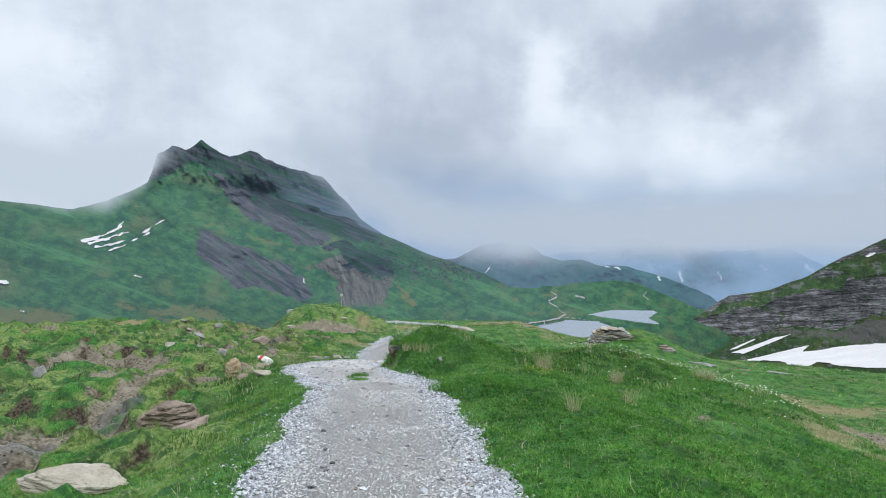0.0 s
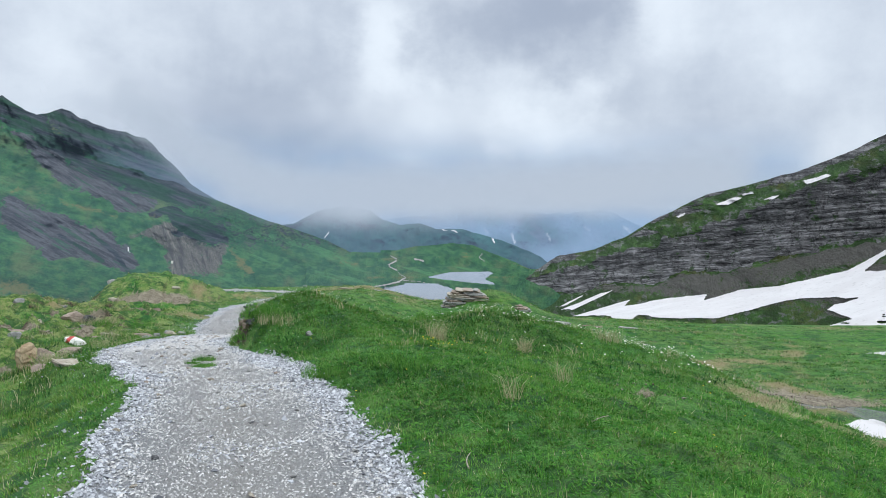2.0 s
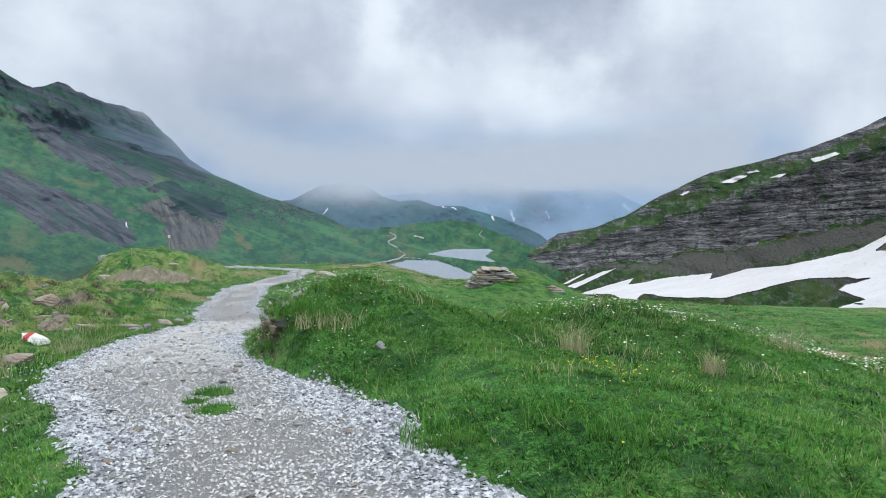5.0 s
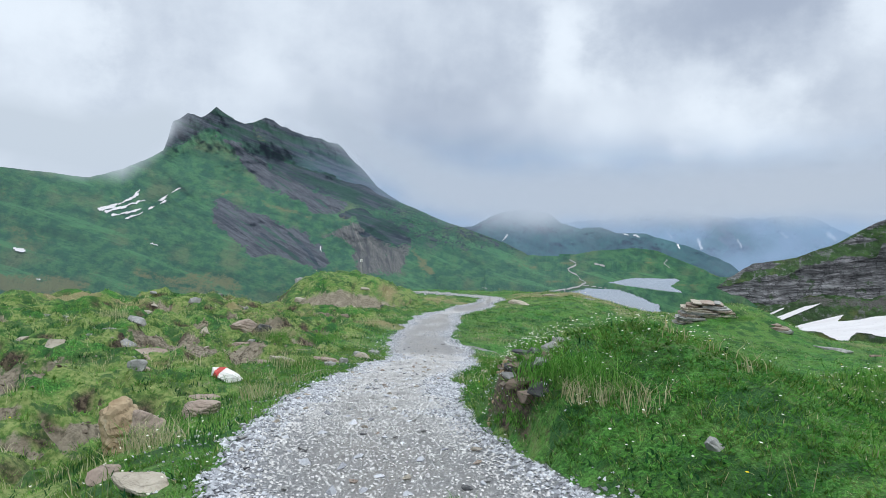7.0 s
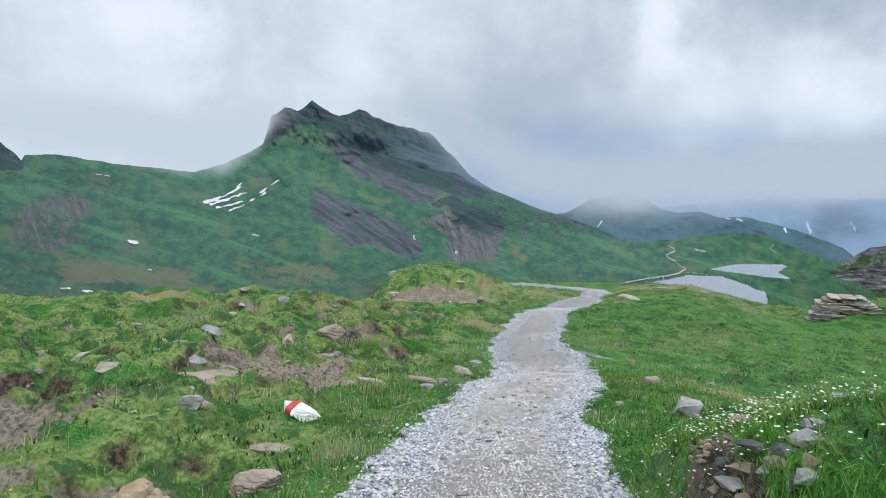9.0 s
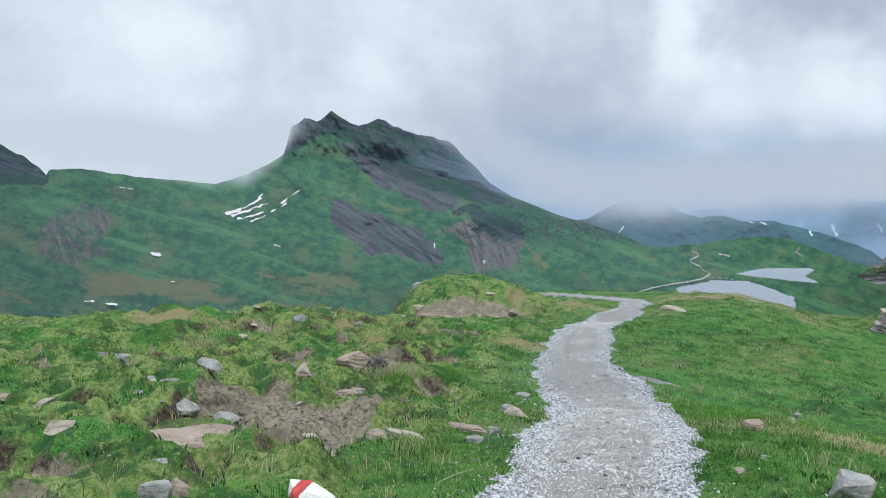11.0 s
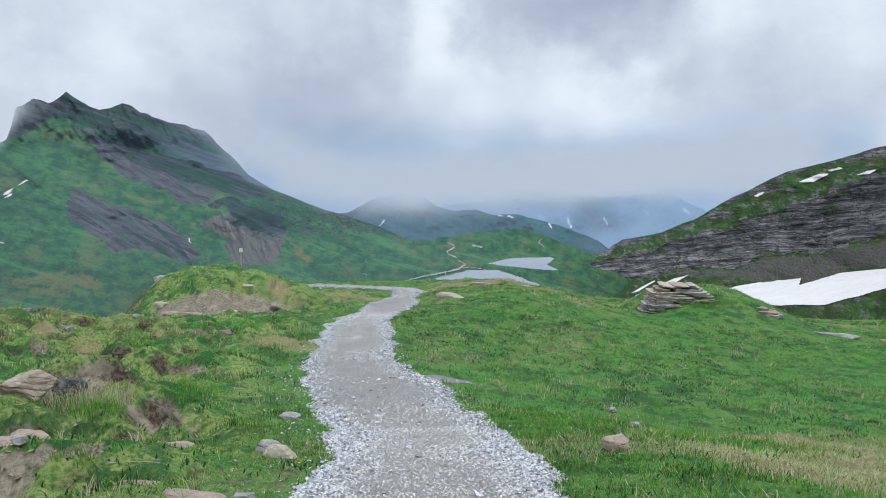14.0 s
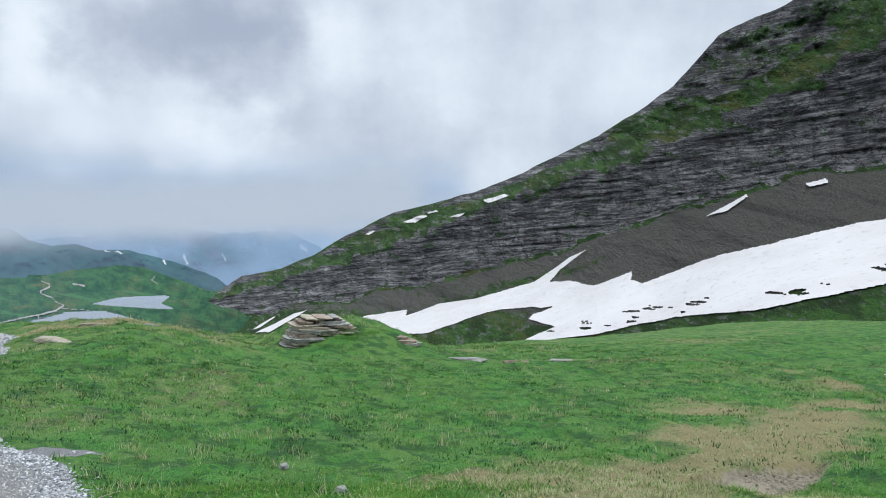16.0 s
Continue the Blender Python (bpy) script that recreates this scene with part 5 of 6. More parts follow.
def build_flowers():
    def heads(x, y, h, r):
        n = len(x)
        z = land(x, y) + h
        k = np.arange(6) * 1.047
        tilt = rng.uniform(-0.35, 0.35, (n, 2))
        rim = np.stack([x[:, None] + r[:, None] * np.cos(k), y[:, None] + r[:, None] * np.sin(k), z[:, None] + r[:, None] * (tilt[:, :1] * np.cos(k) + tilt[:, 1:] * np.sin(k)) + 0.004], -1)
        v = np.concatenate([np.stack([x, y, z], -1)[:, None], rim], 1).reshape(-1, 3)
        i = np.arange(n)[:, None] * 7
        return v, np.concatenate([i + [0, 1 + j, 1 + (j + 1) % 6] for j in range(6)], 0)
    spots = [(-1.0, 17.9, 0.16, 0.35, 80), (-0.95, 18.9, 0.22, 0.5, 130), (-1.1, 17.9, 0.12, 0.5, 40), (-0.55, 17.9, 0.6, 1.1, 260), (0.1, 19.2, 0.7, 0.9, 260), (0.9, 16.8, 1.6, 1.0, 90), (5.2, 19.0, 1.2, 0.5, 260), (7.2, 17.4, 0.7, 0.8, 300), (3.4, 18.6, 1.4, 0.8, 120), (-3.6, 15.9, 0.6, 1.0, 60), (-3.2, 33.5, 0.7, 6, 90), (0.5, 22.6, 1.5, 1.2, 70), (-4.3, 18.0, 0.5, 1.3, 40)]
    xs = np.concatenate([rng.normal(cx, sx, n) for cx, cy, sx, sy, n in spots])
    ys = np.concatenate([rng.normal(cy, sy, n) for cx, cy, sx, sy, n in spots])
    k = path_share(xs, ys) < 0.3
    xs, ys = xs[k], ys[k]
    stuff("white_flowers", *heads(xs, ys, rng.uniform(0.05, 0.17, len(xs)), rng.uniform(0.007, 0.012, len(xs)) * np.where(xs > 2.5, 1.8, 1.0)), M_PETAL, "small white daisies on the grassy bank", "flowers")
    xs = np.concatenate([rng.normal(1.9, 0.25, 45), rng.normal(3.2, 2.5, 60), rng.normal(-1, 3, 40)])
    ys = np.concatenate([rng.normal(13.9, 0.3, 45), rng.normal(15, 6, 60), rng.normal(25, 4, 40)])
    k = path_share(xs, ys) < 0.3
    xs, ys = xs[k], ys[k]
    stuff("yellow_flowers", *heads(xs, ys, rng.uniform(0.06, 0.15, len(xs)), rng.uniform(0.008, 0.013, len(xs))), M_YELLOW, "small yellow flowers in the meadow", "flowers")


def make_pebble(name, tones):
    m, n = material(name)
    r = n.add("ShaderNodeNewGeometry").outputs["Random Per Island"]
    ramp_ = n.add("ShaderNodeValToRGB", {0: r})
    ramp_.color_ramp.elements[0].color, ramp_.color_ramp.elements[1].color = (*tones[0], 1), (*tones[-1], 1)
    for k, t in enumerate(tones[1:-1]):
        ramp_.color_ramp.elements.new((k + 1) / (len(tones) - 1)).color = (*t, 1)
    p = place(n)
    c = n.mix(n.span(n.noise(p, 55, 4), 0.45, 0.75, 0.0, 0.5), ramp_.outputs[0], tones[0])
    finish(n, c, 0.85, n.noise(p, 120, 3), 0.3, 0.004)
    return m


M_PEBBLE = make_pebble("grey_limestone_gravel", [(0.16, 0.165, 0.18), (0.37, 0.38, 0.41), (0.52, 0.53, 0.565), (0.74, 0.75, 0.79)])
M_GRIT = make_pebble("trodden_gravel", [(0.40, 0.395, 0.395), (0.57, 0.555, 0.55), (0.67, 0.65, 0.64), (0.80, 0.78, 0.77)])


def stones(x, y, size, sink=0.3, sides=8):
    """Flattened angular stones of eight faces."""
    n = len(x)
    t = rng.rand(n) * 6.283
    sx, sy, sz = size * rng.uniform(0.7, 1.25, n), size * rng.uniform(0.55, 0.95, n), size * rng.uniform(0.35, 0.7, n)
    shape = np.array([(1, 0, 0), (0, 1, 0), (-1, 0, 0), (0, -1, 0), (0, 0, 1), (0, 0, -1)], float)
    v = shape[None] + rng.uniform(-0.32, 0.32, (n, 6, 3))
    v = v * np.stack([sx, sy, sz], -1)[:, None] * 0.62
    tilt = rng.uniform(-0.5, 0.5, (n, 1))
    v[..., 2] += v[..., 0] * tilt
    c, s = np.cos(t)[:, None], np.sin(t)[:, None]
    out = np.stack([v[..., 0] * c - v[..., 1] * s + x[:, None], v[..., 0] * s + v[..., 1] * c + y[:, None], v[..., 2] + (land(x, y) + sz * (0.5 - sink))[:, None]], -1)
    i = np.arange(n)[:, None] * 6
    f = np.concatenate([i + list(t3) for t3 in ((0, 1, 4), (1, 2, 4), (2, 3, 4), (3, 0, 4), (1, 0, 5), (2, 1, 5), (3, 2, 5), (0, 3, 5))[:sides]], 0)
    return out.reshape(-1, 3), f


def build_gravel():
    lots, grit = [], []
    for n, y0, y1, k in ((125000, 3.8, 30, 1.0), (30000, 30, 48, 1.25), (9000, 46, 74, 1.7)):
        y = rng.uniform(y0, y1, n)
        lo, hi = along(PATH_L, y) - 0.25, along(PATH_R, y) + 0.25
        x = rng.uniform(lo, hi)
        edge = np.minimum(x - lo, hi - x)
        q = path_share(x, y)
        coarse = np.clip(1.15 - edge / 0.75, 0, 1) + 0.35 * step(fbm(x / 0.9, y / 0.9, 3, 19), 0.0, 0.5)
        keep = (q > 0.12 + 0.5 * rng.rand(n)) & (rng.rand(n) < 0.62 + 0.38 * coarse)
        x, y, coarse = x[keep], y[keep], coarse[keep]
        size = k * (0.020 + 0.026 * np.clip(coarse, 0, 1) * rng.uniform(0.35, 1.2, len(x))) * rng.uniform(0.7, 1.35, len(x))
        big = coarse + 0.5 * (rng.rand(len(x)) - 0.5) > 0.46
        for lot, sides in ((big & (size > 0.036), 8), (big & (size <= 0.036), 4)):
            lots.append(stones(x[lot], y[lot], size[lot], 0.3, sides))
        grit.append(stones(x[~big], y[~big], size[~big] * 0.8, 0.25, 4))
    x, y = rng.uniform(-3.4, 0.2, 240), rng.uniform(5, 36, 240)
    k = path_share(x, y) > 0.6
    lots.append(stones(x[k], y[k], rng.uniform(0.05, 0.09, k.sum())))
    # strays thrown into the grass
    y = rng.uniform(4, 40, 1300)
    side = rng.rand(1300) < 0.7
    x = np.where(side, along(PATH_L, y) - np.abs(rng.normal(0, 0.4, 1300)), along(PATH_R, y) + np.abs(rng.normal(0, 0.15, 1300)))
    lots.append(stones(x, y, rng.uniform(0.015, 0.045, 1300), 0.2))
    stuff("gravel", *join(lots), M_PEBBLE, "loose grey angular gravel on the footpath", "gravel")
    stuff("fine_gravel", *join(grit), M_GRIT, "fine trodden grey gravel along the path's middle", "gravel")
    # small stones on the bare earth
    xs, ys = [], []
    for cx, cy, rx, ry in SOIL_SPOTS:
        k = int(120 * min(rx * ry, 6)) + 10
        xs.append(rng.normal(cx, rx * 0.6, k))
        ys.append(rng.normal(cy, ry * 0.6, k))
    x, y = np.concatenate(xs), np.concatenate(ys)
    k = path_share(x, y) < 0.3
    stuff("scattered_pebbles", *stones(x[k], y[k], rng.uniform(0.015, 0.07, k.sum()), 0.1), M_SOILSTONE, "brown pebbles scattered on bare earth", "stones")


M_SOILSTONE = make_pebble("brown_pebbles", [(0.10, 0.08, 0.06), (0.22, 0.18, 0.14), (0.34, 0.30, 0.26)])
build_grass()
build_herbs()
build_flowers()
build_gravel()


# ---------- rocks ----------
def make_rock(name, a, b, vein, lichen=0.0, layers=0.0):
    m, n = material(name)
    p = place(n)
    f, s = n.noise(p, 2.2, 6, 0.65), n.noise(p, 16, 6, 0.7)
    c = n.mix(n.span(f, 0.35, 0.65), a, b)
    c = n.mix(n.span(s, 0.5, 0.72, 0.0, 0.7), c, tuple(v * 0.4 for v in a))
    c = n.mix(n.span(n.noise(p, 5, 4, 0.6), 0.6, 0.7, 0.0, 0.6), c, vein)
    h = n.math("ADD", f, n.math("MULTIPLY", s, 0.5))
    if layers:
        bed = n.noise(n.stretch(p, 1.2, 1.2, 26), 1.0, 5, 0.6)
        c = n.mix(n.span(bed, 0.52, 0.66, 0.0, layers), c, tuple(v * 0.25 for v in a))
        h = n.math("SUBTRACT", h, n.math("MULTIPLY", n.span(bed, 0.52, 0.66), 0.8))
    if lichen:
        c = n.mix(n.span(n.noise(p, 7, 5, 0.6), 0.58, 0.66, 0.0, lichen), c, (0.42, 0.42, 0.34))
    finish(n, c, 0.9, h, 0.7, 0.03)
    return m


M_BROWN = make_rock("brown_schist", (0.20, 0.155, 0.12), (0.33, 0.265, 0.215), (0.42, 0.37, 0.32), 0.2, 0.6)
M_PINK = make_rock("pinkish_slab", (0.30, 0.235, 0.195), (0.42, 0.345, 0.29), (0.5, 0.45, 0.4), 0.45, 0.15)
M_GREY = make_rock("grey_stone", (0.24, 0.24, 0.235), (0.44, 0.435, 0.42), (0.5, 0.5, 0.49), 0.4, 0.25)
M_DARK = make_rock("dark_slate", (0.06, 0.062, 0.068), (0.15, 0.15, 0.155), (0.3, 0.3, 0.3), 0.3, 0.5)
M_OCHRE = make_rock("ochre_rock", (0.34, 0.25, 0.155), (0.50, 0.40, 0.27), (0.20, 0.15, 0.11), 0.6, 0.0)
M_CREAM = make_rock("cream_slab", (0.38, 0.335, 0.27), (0.52, 0.47, 0.40), (0.28, 0.25, 0.21), 0.5, 0.1)
M_WHITE = plain("white_paint_on_stone", (0.74, 0.72, 0.69), (0.86, 0.85, 0.83), 6, 0.75, 30, 0.4, 0.01)
M_RED = plain("red_paint_on_stone", (0.42, 0.045, 0.04), (0.55, 0.09, 0.08), 8, 0.75, 30, 0.4, 0.01)


def rock_mesh(name, size, seed, mat, cuts=20, jag=0.06, peak=0.0):
    """A broken angular stone with rough faces. Its base lies at z = 0."""
    r = np.random.RandomState(seed)
    d = r.normal(size=(cuts, 3))
    d /= np.linalg.norm(d, axis=1)[:, None]
    d[:, 2] = np.sign(d[:, 2]) * np.abs(d[:, 2]) ** 0.6
    d *= r.uniform(0.8, 1.1, (cuts, 1))
    if peak:
        d[:, :2] *= (1 - peak * np.clip(d[:, 2:3] * 0.5 + 0.5, 0, 1))
    bm = bmesh.new()
    for q in d:
        bm.verts.new(q)
    hull = bmesh.ops.convex_hull(bm, input=bm.verts[:])
    loose = [v for v in bm.verts if not v.link_faces]
    bmesh.ops.delete(bm, geom=loose, context="VERTS")
    bmesh.ops.bevel(bm, geom=bm.edges[:], offset=0.035, segments=1, affect="EDGES")
    bmesh.ops.triangulate(bm, faces=bm.faces[:])
    fine = 0.13 if max(size) > 0.45 else 0.22
    for _ in range(4 if max(size) > 0.45 else 2):
        bmesh.ops.subdivide_edges(bm, edges=[e for e in bm.edges if e.calc_length() > fine], cuts=1, use_grid_fill=True)
        bmesh.ops.triangulate(bm, faces=bm.faces[:])
    v = np.array([q.co[:] for q in bm.verts])
    w = v * 2.6 + r.uniform(0, 40, 3)
    v = v * (1 + jag * 1.6 * fbm(w[:, 0] + w[:, 2], w[:, 1] - w[:, 2], 4, seed))[:, None]
    v[:, 2] += jag * fbm(w[:, 0] * 2.0, w[:, 1] * 2.0, 3, seed + 9)
    if max(size) > 0.45:
        bed = v[:, 2] * 3.2 + 0.5 * v[:, 0] + 0.5 * fbm(w[:, 0], w[:, 1], 3, seed + 4)
        ledge = np.abs((bed % 1.0) - 0.5) * 2
        v[:, :2] *= (1 + jag * (0.9 * step(ledge, 0.12, 0.5) - 0.6) + 0.5 * jag * fbm(w[:, 0] * 4, w[:, 1] * 4 + w[:, 2] * 4, 3, seed + 6))[:, None]
    lo, hi = v.min(0), v.max(0)
    v = (v - (lo + hi) / 2) / (hi - lo) * np.array(size)
    v[:, 2] += size[2] / 2
    for q, c in zip(bm.verts, v):
        q.co = c
    me = bpy.data.meshes.new(name)
    bm.to_mesh(me)
    bm.free()
    me.materials.append(mat)
    for pl in me.polygons:
        pl.use_smooth = False
    return me


def rock(name, x, y, size, seed, mat, label, turn=0.0, tilt=(0, 0), sunk=0.3, group="", cuts=22, jag=0.06, peak=0.0):
    ob = new(name, rock_mesh(name, size, seed, mat, cuts, jag, peak))
    z = float(land(np.array([x]), np.array([y]))[0])
    ob.matrix_world = pose(x, y, z - size[2] * sunk, tilt[0], tilt[1], turn)
    return tagged(ob, label, "rock", group)


rock("boulder", -4.75, 13.3, (1.3, 0.75, 0.62), 11, M_BROWN, "layered brown boulder lying beside a muddy rill", -12, (6, -8), 0.22, cuts=18, jag=0.13)
rock("stone", -5.35, 13.0, (0.4, 0.34, 0.34), 12, M_GREY, "rounded grey stone beside the brown boulder", 20)
rock("slab", -4.15, 12.5, (0.75, 0.3, 0.16), 13, M_PINK, "flat pinkish stone leaning at the boulder's foot", 38, (10, -14), 0.2)
rock("slab", -4.75, 9.7, (1.35, 0.8, 0.34), 14, M_CREAM, "broad pale stone slab beside the muddy rill", 15, (4, 6), 0.6)
rock("stone", -10.35, 19.3, (0.42, 0.35, 0.4), 15, M_GREY, "pale upright stone in the turf", 50)
rock("boulder", -4.92, 18.4, (0.62, 0.42, 0.6), 16, M_OCHRE, "pointed brown rock with cream lichen beside the path", 30, (4, -24), 0.2, cuts=18, jag=0.12, peak=0.7)
rock("boulder", -4.66, 18.2, (0.5, 0.3, 0.5), 116, M_PINK, "split pinkish rock leaning beside the path", 48, (-6, -34), 0.25, cuts=16, jag=0.08, peak=0.5)
rock("slab", -3.72, 15.7, (0.5, 0.26, 0.15), 17, M_CREAM, "cream flat stone at the path's edge", -18, (5, 8), 0.3)
rock("stone", -4.3, 16.4, (0.28, 0.22, 0.14), 18, M_PINK, "small pinkish stone in the grass", 60)
rock("stone", -4.6, 19.35, (0.46, 0.34, 0.24), 19, M_PINK, "pinkish grey stone in the grass by the path", 10)
rock("stone", -5.15, 21.1, (0.46, 0.3, 0.14), 20, M_PINK, "flat brown stone sunk in the turf", 5)
rock("stone", -6.32, 21.6, (0.28, 0.24, 0.26), 21, M_GREY, "bluish grey stone with a pale top", 30)
rock("slab", -7.7, 24.1, (1.5, 0.9, 0.45), 22, M_PINK, "large flat pinkish slab lying in the turf", 8, (8, 3), 0.05)
rock("stone", -6.22, 24.1, (0.55, 0.25, 0.16), 23, M_GREY, "thin pale stone in the turf", 14)
for k, (x, y, sx, sy, sz, mat, turn) in enumerate([
        (-11.7, 28.9, 0.9, 0.5, 0.4, M_GREY, 20), (-9.8, 27.1, 0.42, 0.36, 0.3, M_GREY, 0), (-10.4, 27.8, 0.3, 0.25, 0.2, M_GREY, 60), (-8.35, 25.7, 0.55, 0.28, 0.14, M_GREY, -30), (-7.8, 25.9, 0.42, 0.24, 0.14, M_GREY, -40),
        (-9.0, 27.7, 0.5, 0.22, 0.14, M_GREY, -35), (-9.1, 26.7, 0.34, 0.2, 0.12, M_GREY, 10), (-11.2, 28.4, 0.4, 0.3, 0.2, M_GREY, 80)]):
    rock("stone", x, y, (sx * 1.3, sy * 1.3, sz * 1.2), 30 + k, mat, "pale grey stone half buried in the turf", turn, (3, 5), 0.3, "pale stones in the turf")
rock("boulder", -7.55, 31.2, (0.75, 0.55, 0.5), 40, M_PINK, "pinkish boulder on the broken turf edge", 12, (4, 6), 0.2)
rock("boulder", -7.1, 31.35, (0.45, 0.4, 0.55), 41, M_DARK, "dark slate stone beside the pinkish boulder", 30, (5, 10), 0.2)
rock("slab", -6.9, 29.6, (0.5, 0.6, 0.3), 42, M_PINK, "tilted pinkish slab on bare earth", 20, (14, 5), 0.3)
rock("stone", -6.9, 28.7, (0.5, 0.3, 0.16), 43, M_PINK, "flat rounded stone on the turf edge", 5)
rock("stone", -7.35, 27.5, (0.28, 0.2, 0.16), 44, M_PINK, "small brown stone on bare earth", 30)
rock("stone", -6.55, 31.4, (0.5, 0.32, 0.2), 45, M_DARK, "dark grey slab on the turf edge", 10, (8, -10))
rock("stone", -5.15, 29.4, (0.42, 0.3, 0.22), 46, M_PINK, "brown stone in the grass hollow", -30, (4, 14))
rock("stone", -6.45, 28.15, (0.17, 0.14, 0.1), 47, M_GREY, "small pale stone on bare earth", 0)
rock("slab", -4.45, 26.45, (0.9, 0.26, 0.14), 48, M_PINK, "long narrow pinkish slab sunk in the grass", -14, (2, 2), 0.45)
rock("slab", -4.95, 27.1, (0.7, 0.2, 0.12), 49, M_PINK, "long narrow pinkish slab sunk in the grass", -18, (2, 2), 0.45)
rock("slab", -5.1, 25.35, (0.62, 0.34, 0.18), 50, M_CREAM, "pale stone slab at the edge of bare earth", -16, (3, 6), 0.35)
rock("stone", -5.55, 25.75, (0.3, 0.2, 0.14), 51, M_PINK, "small brown stone at the edge of bare earth", 8)
rock("stone", -3.92, 31.2, (0.34, 0.28, 0.16), 52, M_GREY, "grey stone at the path's edge", 18)
rock("stone", -3.98, 28.5, (0.34, 0.24, 0.2), 53, M_GREY, "grey stone at the path's edge", 40)
rock("stone", -3.85, 28.2, (0.36, 0.2, 0.2), 54, M_CREAM, "pale stone at the path's edge", -10)
rock("stone", -4.2, 25.8, (0.24, 0.18, 0.14), 55, M_GREY, "small grey stone at the path's edge", 0)
rock("stone", -4.0, 26.3, (0.22, 0.16, 0.16), 56, M_GREY, "small grey stone at the path's edge", 60)
rock("stone", -0.24, 27.65, (0.36, 0.28, 0.2), 57, M_PINK, "pinkish stone in the short grass", 12)
rock("stone", 0.87, 29.8, (0.22, 0.16, 0.12), 58, M_GREY, "small pale stone in the short grass", 0)
rock("stone", 2.15, 34.0, (0.24, 0.18, 0.12), 59, M_GREY, "small pale stone in the short grass", 70)
rock("stone", -1.15, 24.4, (0.15, 0.12, 0.1), 60, M_CREAM, "small pale stone in the grass by the path", 0)
rock("stone", -0.67, 25.3, (0.12, 0.1, 0.08), 61, M_GREY, "small grey stone in the grass", 0)
rock("stone", -0.37, 23.3, (0.42, 0.34, 0.3), 62, M_GREY, "rounded grey stone on the grassy bank", 14)
rock("stone", 0.0, 15.6, (0.13, 0.11, 0.09), 63, M_GREY, "small pale stone in the lush grass", 14)
# the eroded face of the flowery bank: stacked plates of rock, ochre rubble and stones on top
for k, (x, y, dz, sx, sy, sz, mat, turn) in enumerate([
        (-1.14, 17.62, 0.02, 0.30, 0.26, 0.07, M_GREY, 10), (-1.12, 17.58, 0.09, 0.27, 0.22, 0.07, M_BROWN, -8), (-1.08, 17.60, 0.15, 0.24, 0.2, 0.06, M_GREY, 22), (-1.02, 17.36, 0.03, 0.26, 0.22, 0.08, M_GREY, 34), (-1.0, 17.34, 0.11, 0.24, 0.2, 0.07, M_BROWN, 12),
        (-0.98, 17.38, 0.18, 0.22, 0.18, 0.06, M_GREY, -20), (-1.12, 17.44, -0.03, 0.32, 0.22, 0.09, M_BROWN, 5), (-1.05, 17.2, -0.02, 0.3, 0.24, 0.09, M_GREY, 28), (-0.98, 17.16, 0.07, 0.26, 0.2, 0.08, M_BROWN, 40), (-0.94, 17.12, 0.14, 0.22, 0.18, 0.06, M_GREY, 0),
        (-1.04, 17.02, -0.04, 0.32, 0.24, 0.12, M_PINK, 16), (-0.97, 16.86, -0.03, 0.34, 0.26, 0.13, M_CREAM, -14), (-1.12, 16.9, -0.05, 0.2, 0.18, 0.1, M_CREAM, 50), (-0.88, 17.25, 0.1, 0.2, 0.16, 0.08, M_DARK, 65), (-1.15, 17.8, 0.0, 0.22, 0.18, 0.1, M_DARK, 30)]):
    ob = new("stone", rock_mesh("stone", (sx * 0.6, sy * 0.6, sz * 0.9), 170 + k, (mat, M_BROWN, M_DARK)[k % 3], 14, 0.05))
    ob.matrix_world = pose(x, y, float(land(np.array([x]), np.array([y]))[0]) + dz * 0.7 - 0.04, 6, -4, turn)
    tagged(ob, "flat broken stone stacked in the eroded flowery bank", "rock", "stones of the flowery bank")
bank = np.random.RandomState(77)
for k in range(34):
    x, y = -1.24 + bank.normal(0, 0.09), 18.25 + bank.normal(0, 0.3)
    q = bank.uniform(0.02, 0.06)
    rock("stone", x, y, (q, q * 0.8, q * 0.7), 270 + k, (M_OCHRE, M_OCHRE, M_BROWN)[k % 3], "small ochre stone below the earth hollow", k * 37, (4, 6), 0.3, "stones of the flowery bank")
for k, (x, y, q, mat) in enumerate([(-0.8, 17.6, 0.2, M_GREY), (-0.72, 17.75, 0.16, M_GREY), (-0.9, 18.5, 0.22, M_PINK), (-0.2, 18.7, 0.26, M_GREY), (-0.55, 19.0, 0.24, M_PINK), (0.5, 18.3, 0.2, M_GREY)]):
    rock("stone", x, y, (q, q * 0.7, q * 0.5), 200 + k, mat, "pale stone among daisies on the bank", k * 50, (4, 6), 0.3, "stones of the flowery bank")
pasture = np.random.RandomState(91)
for k in range(46):
    x, y = pasture.uniform(-15, -4.4), pasture.uniform(17, 46)
    q = pasture.uniform(0.12, 0.34) * (1 + 0.6 * (y > 30))
    if abs(x + 5.3) < 0.7 and abs(y - 22.4) < 1.5:
        continue
    rock("stone", x, y, (q, q * pasture.uniform(0.5, 0.9), q * pasture.uniform(0.3, 0.6)), 400 + k, (M_GREY, M_CREAM, M_PINK, M_GREY)[k % 4], "weathered stone half sunk in the rough pasture", pasture.uniform(0, 180), (4, 5), 0.35, "stones of the rough pasture", cuts=13)
rock("slab", 1.8, 52.5, (1.3, 0.6, 0.3), 85, M_CREAM, "pale flat slab lying on the meadow", -16, (4, 8), 0.2)
rock("stone", 15.2, 19.2, (0.7, 0.5, 0.42), 86, M_GREY, "grey stone beside a small snow patch", 20)


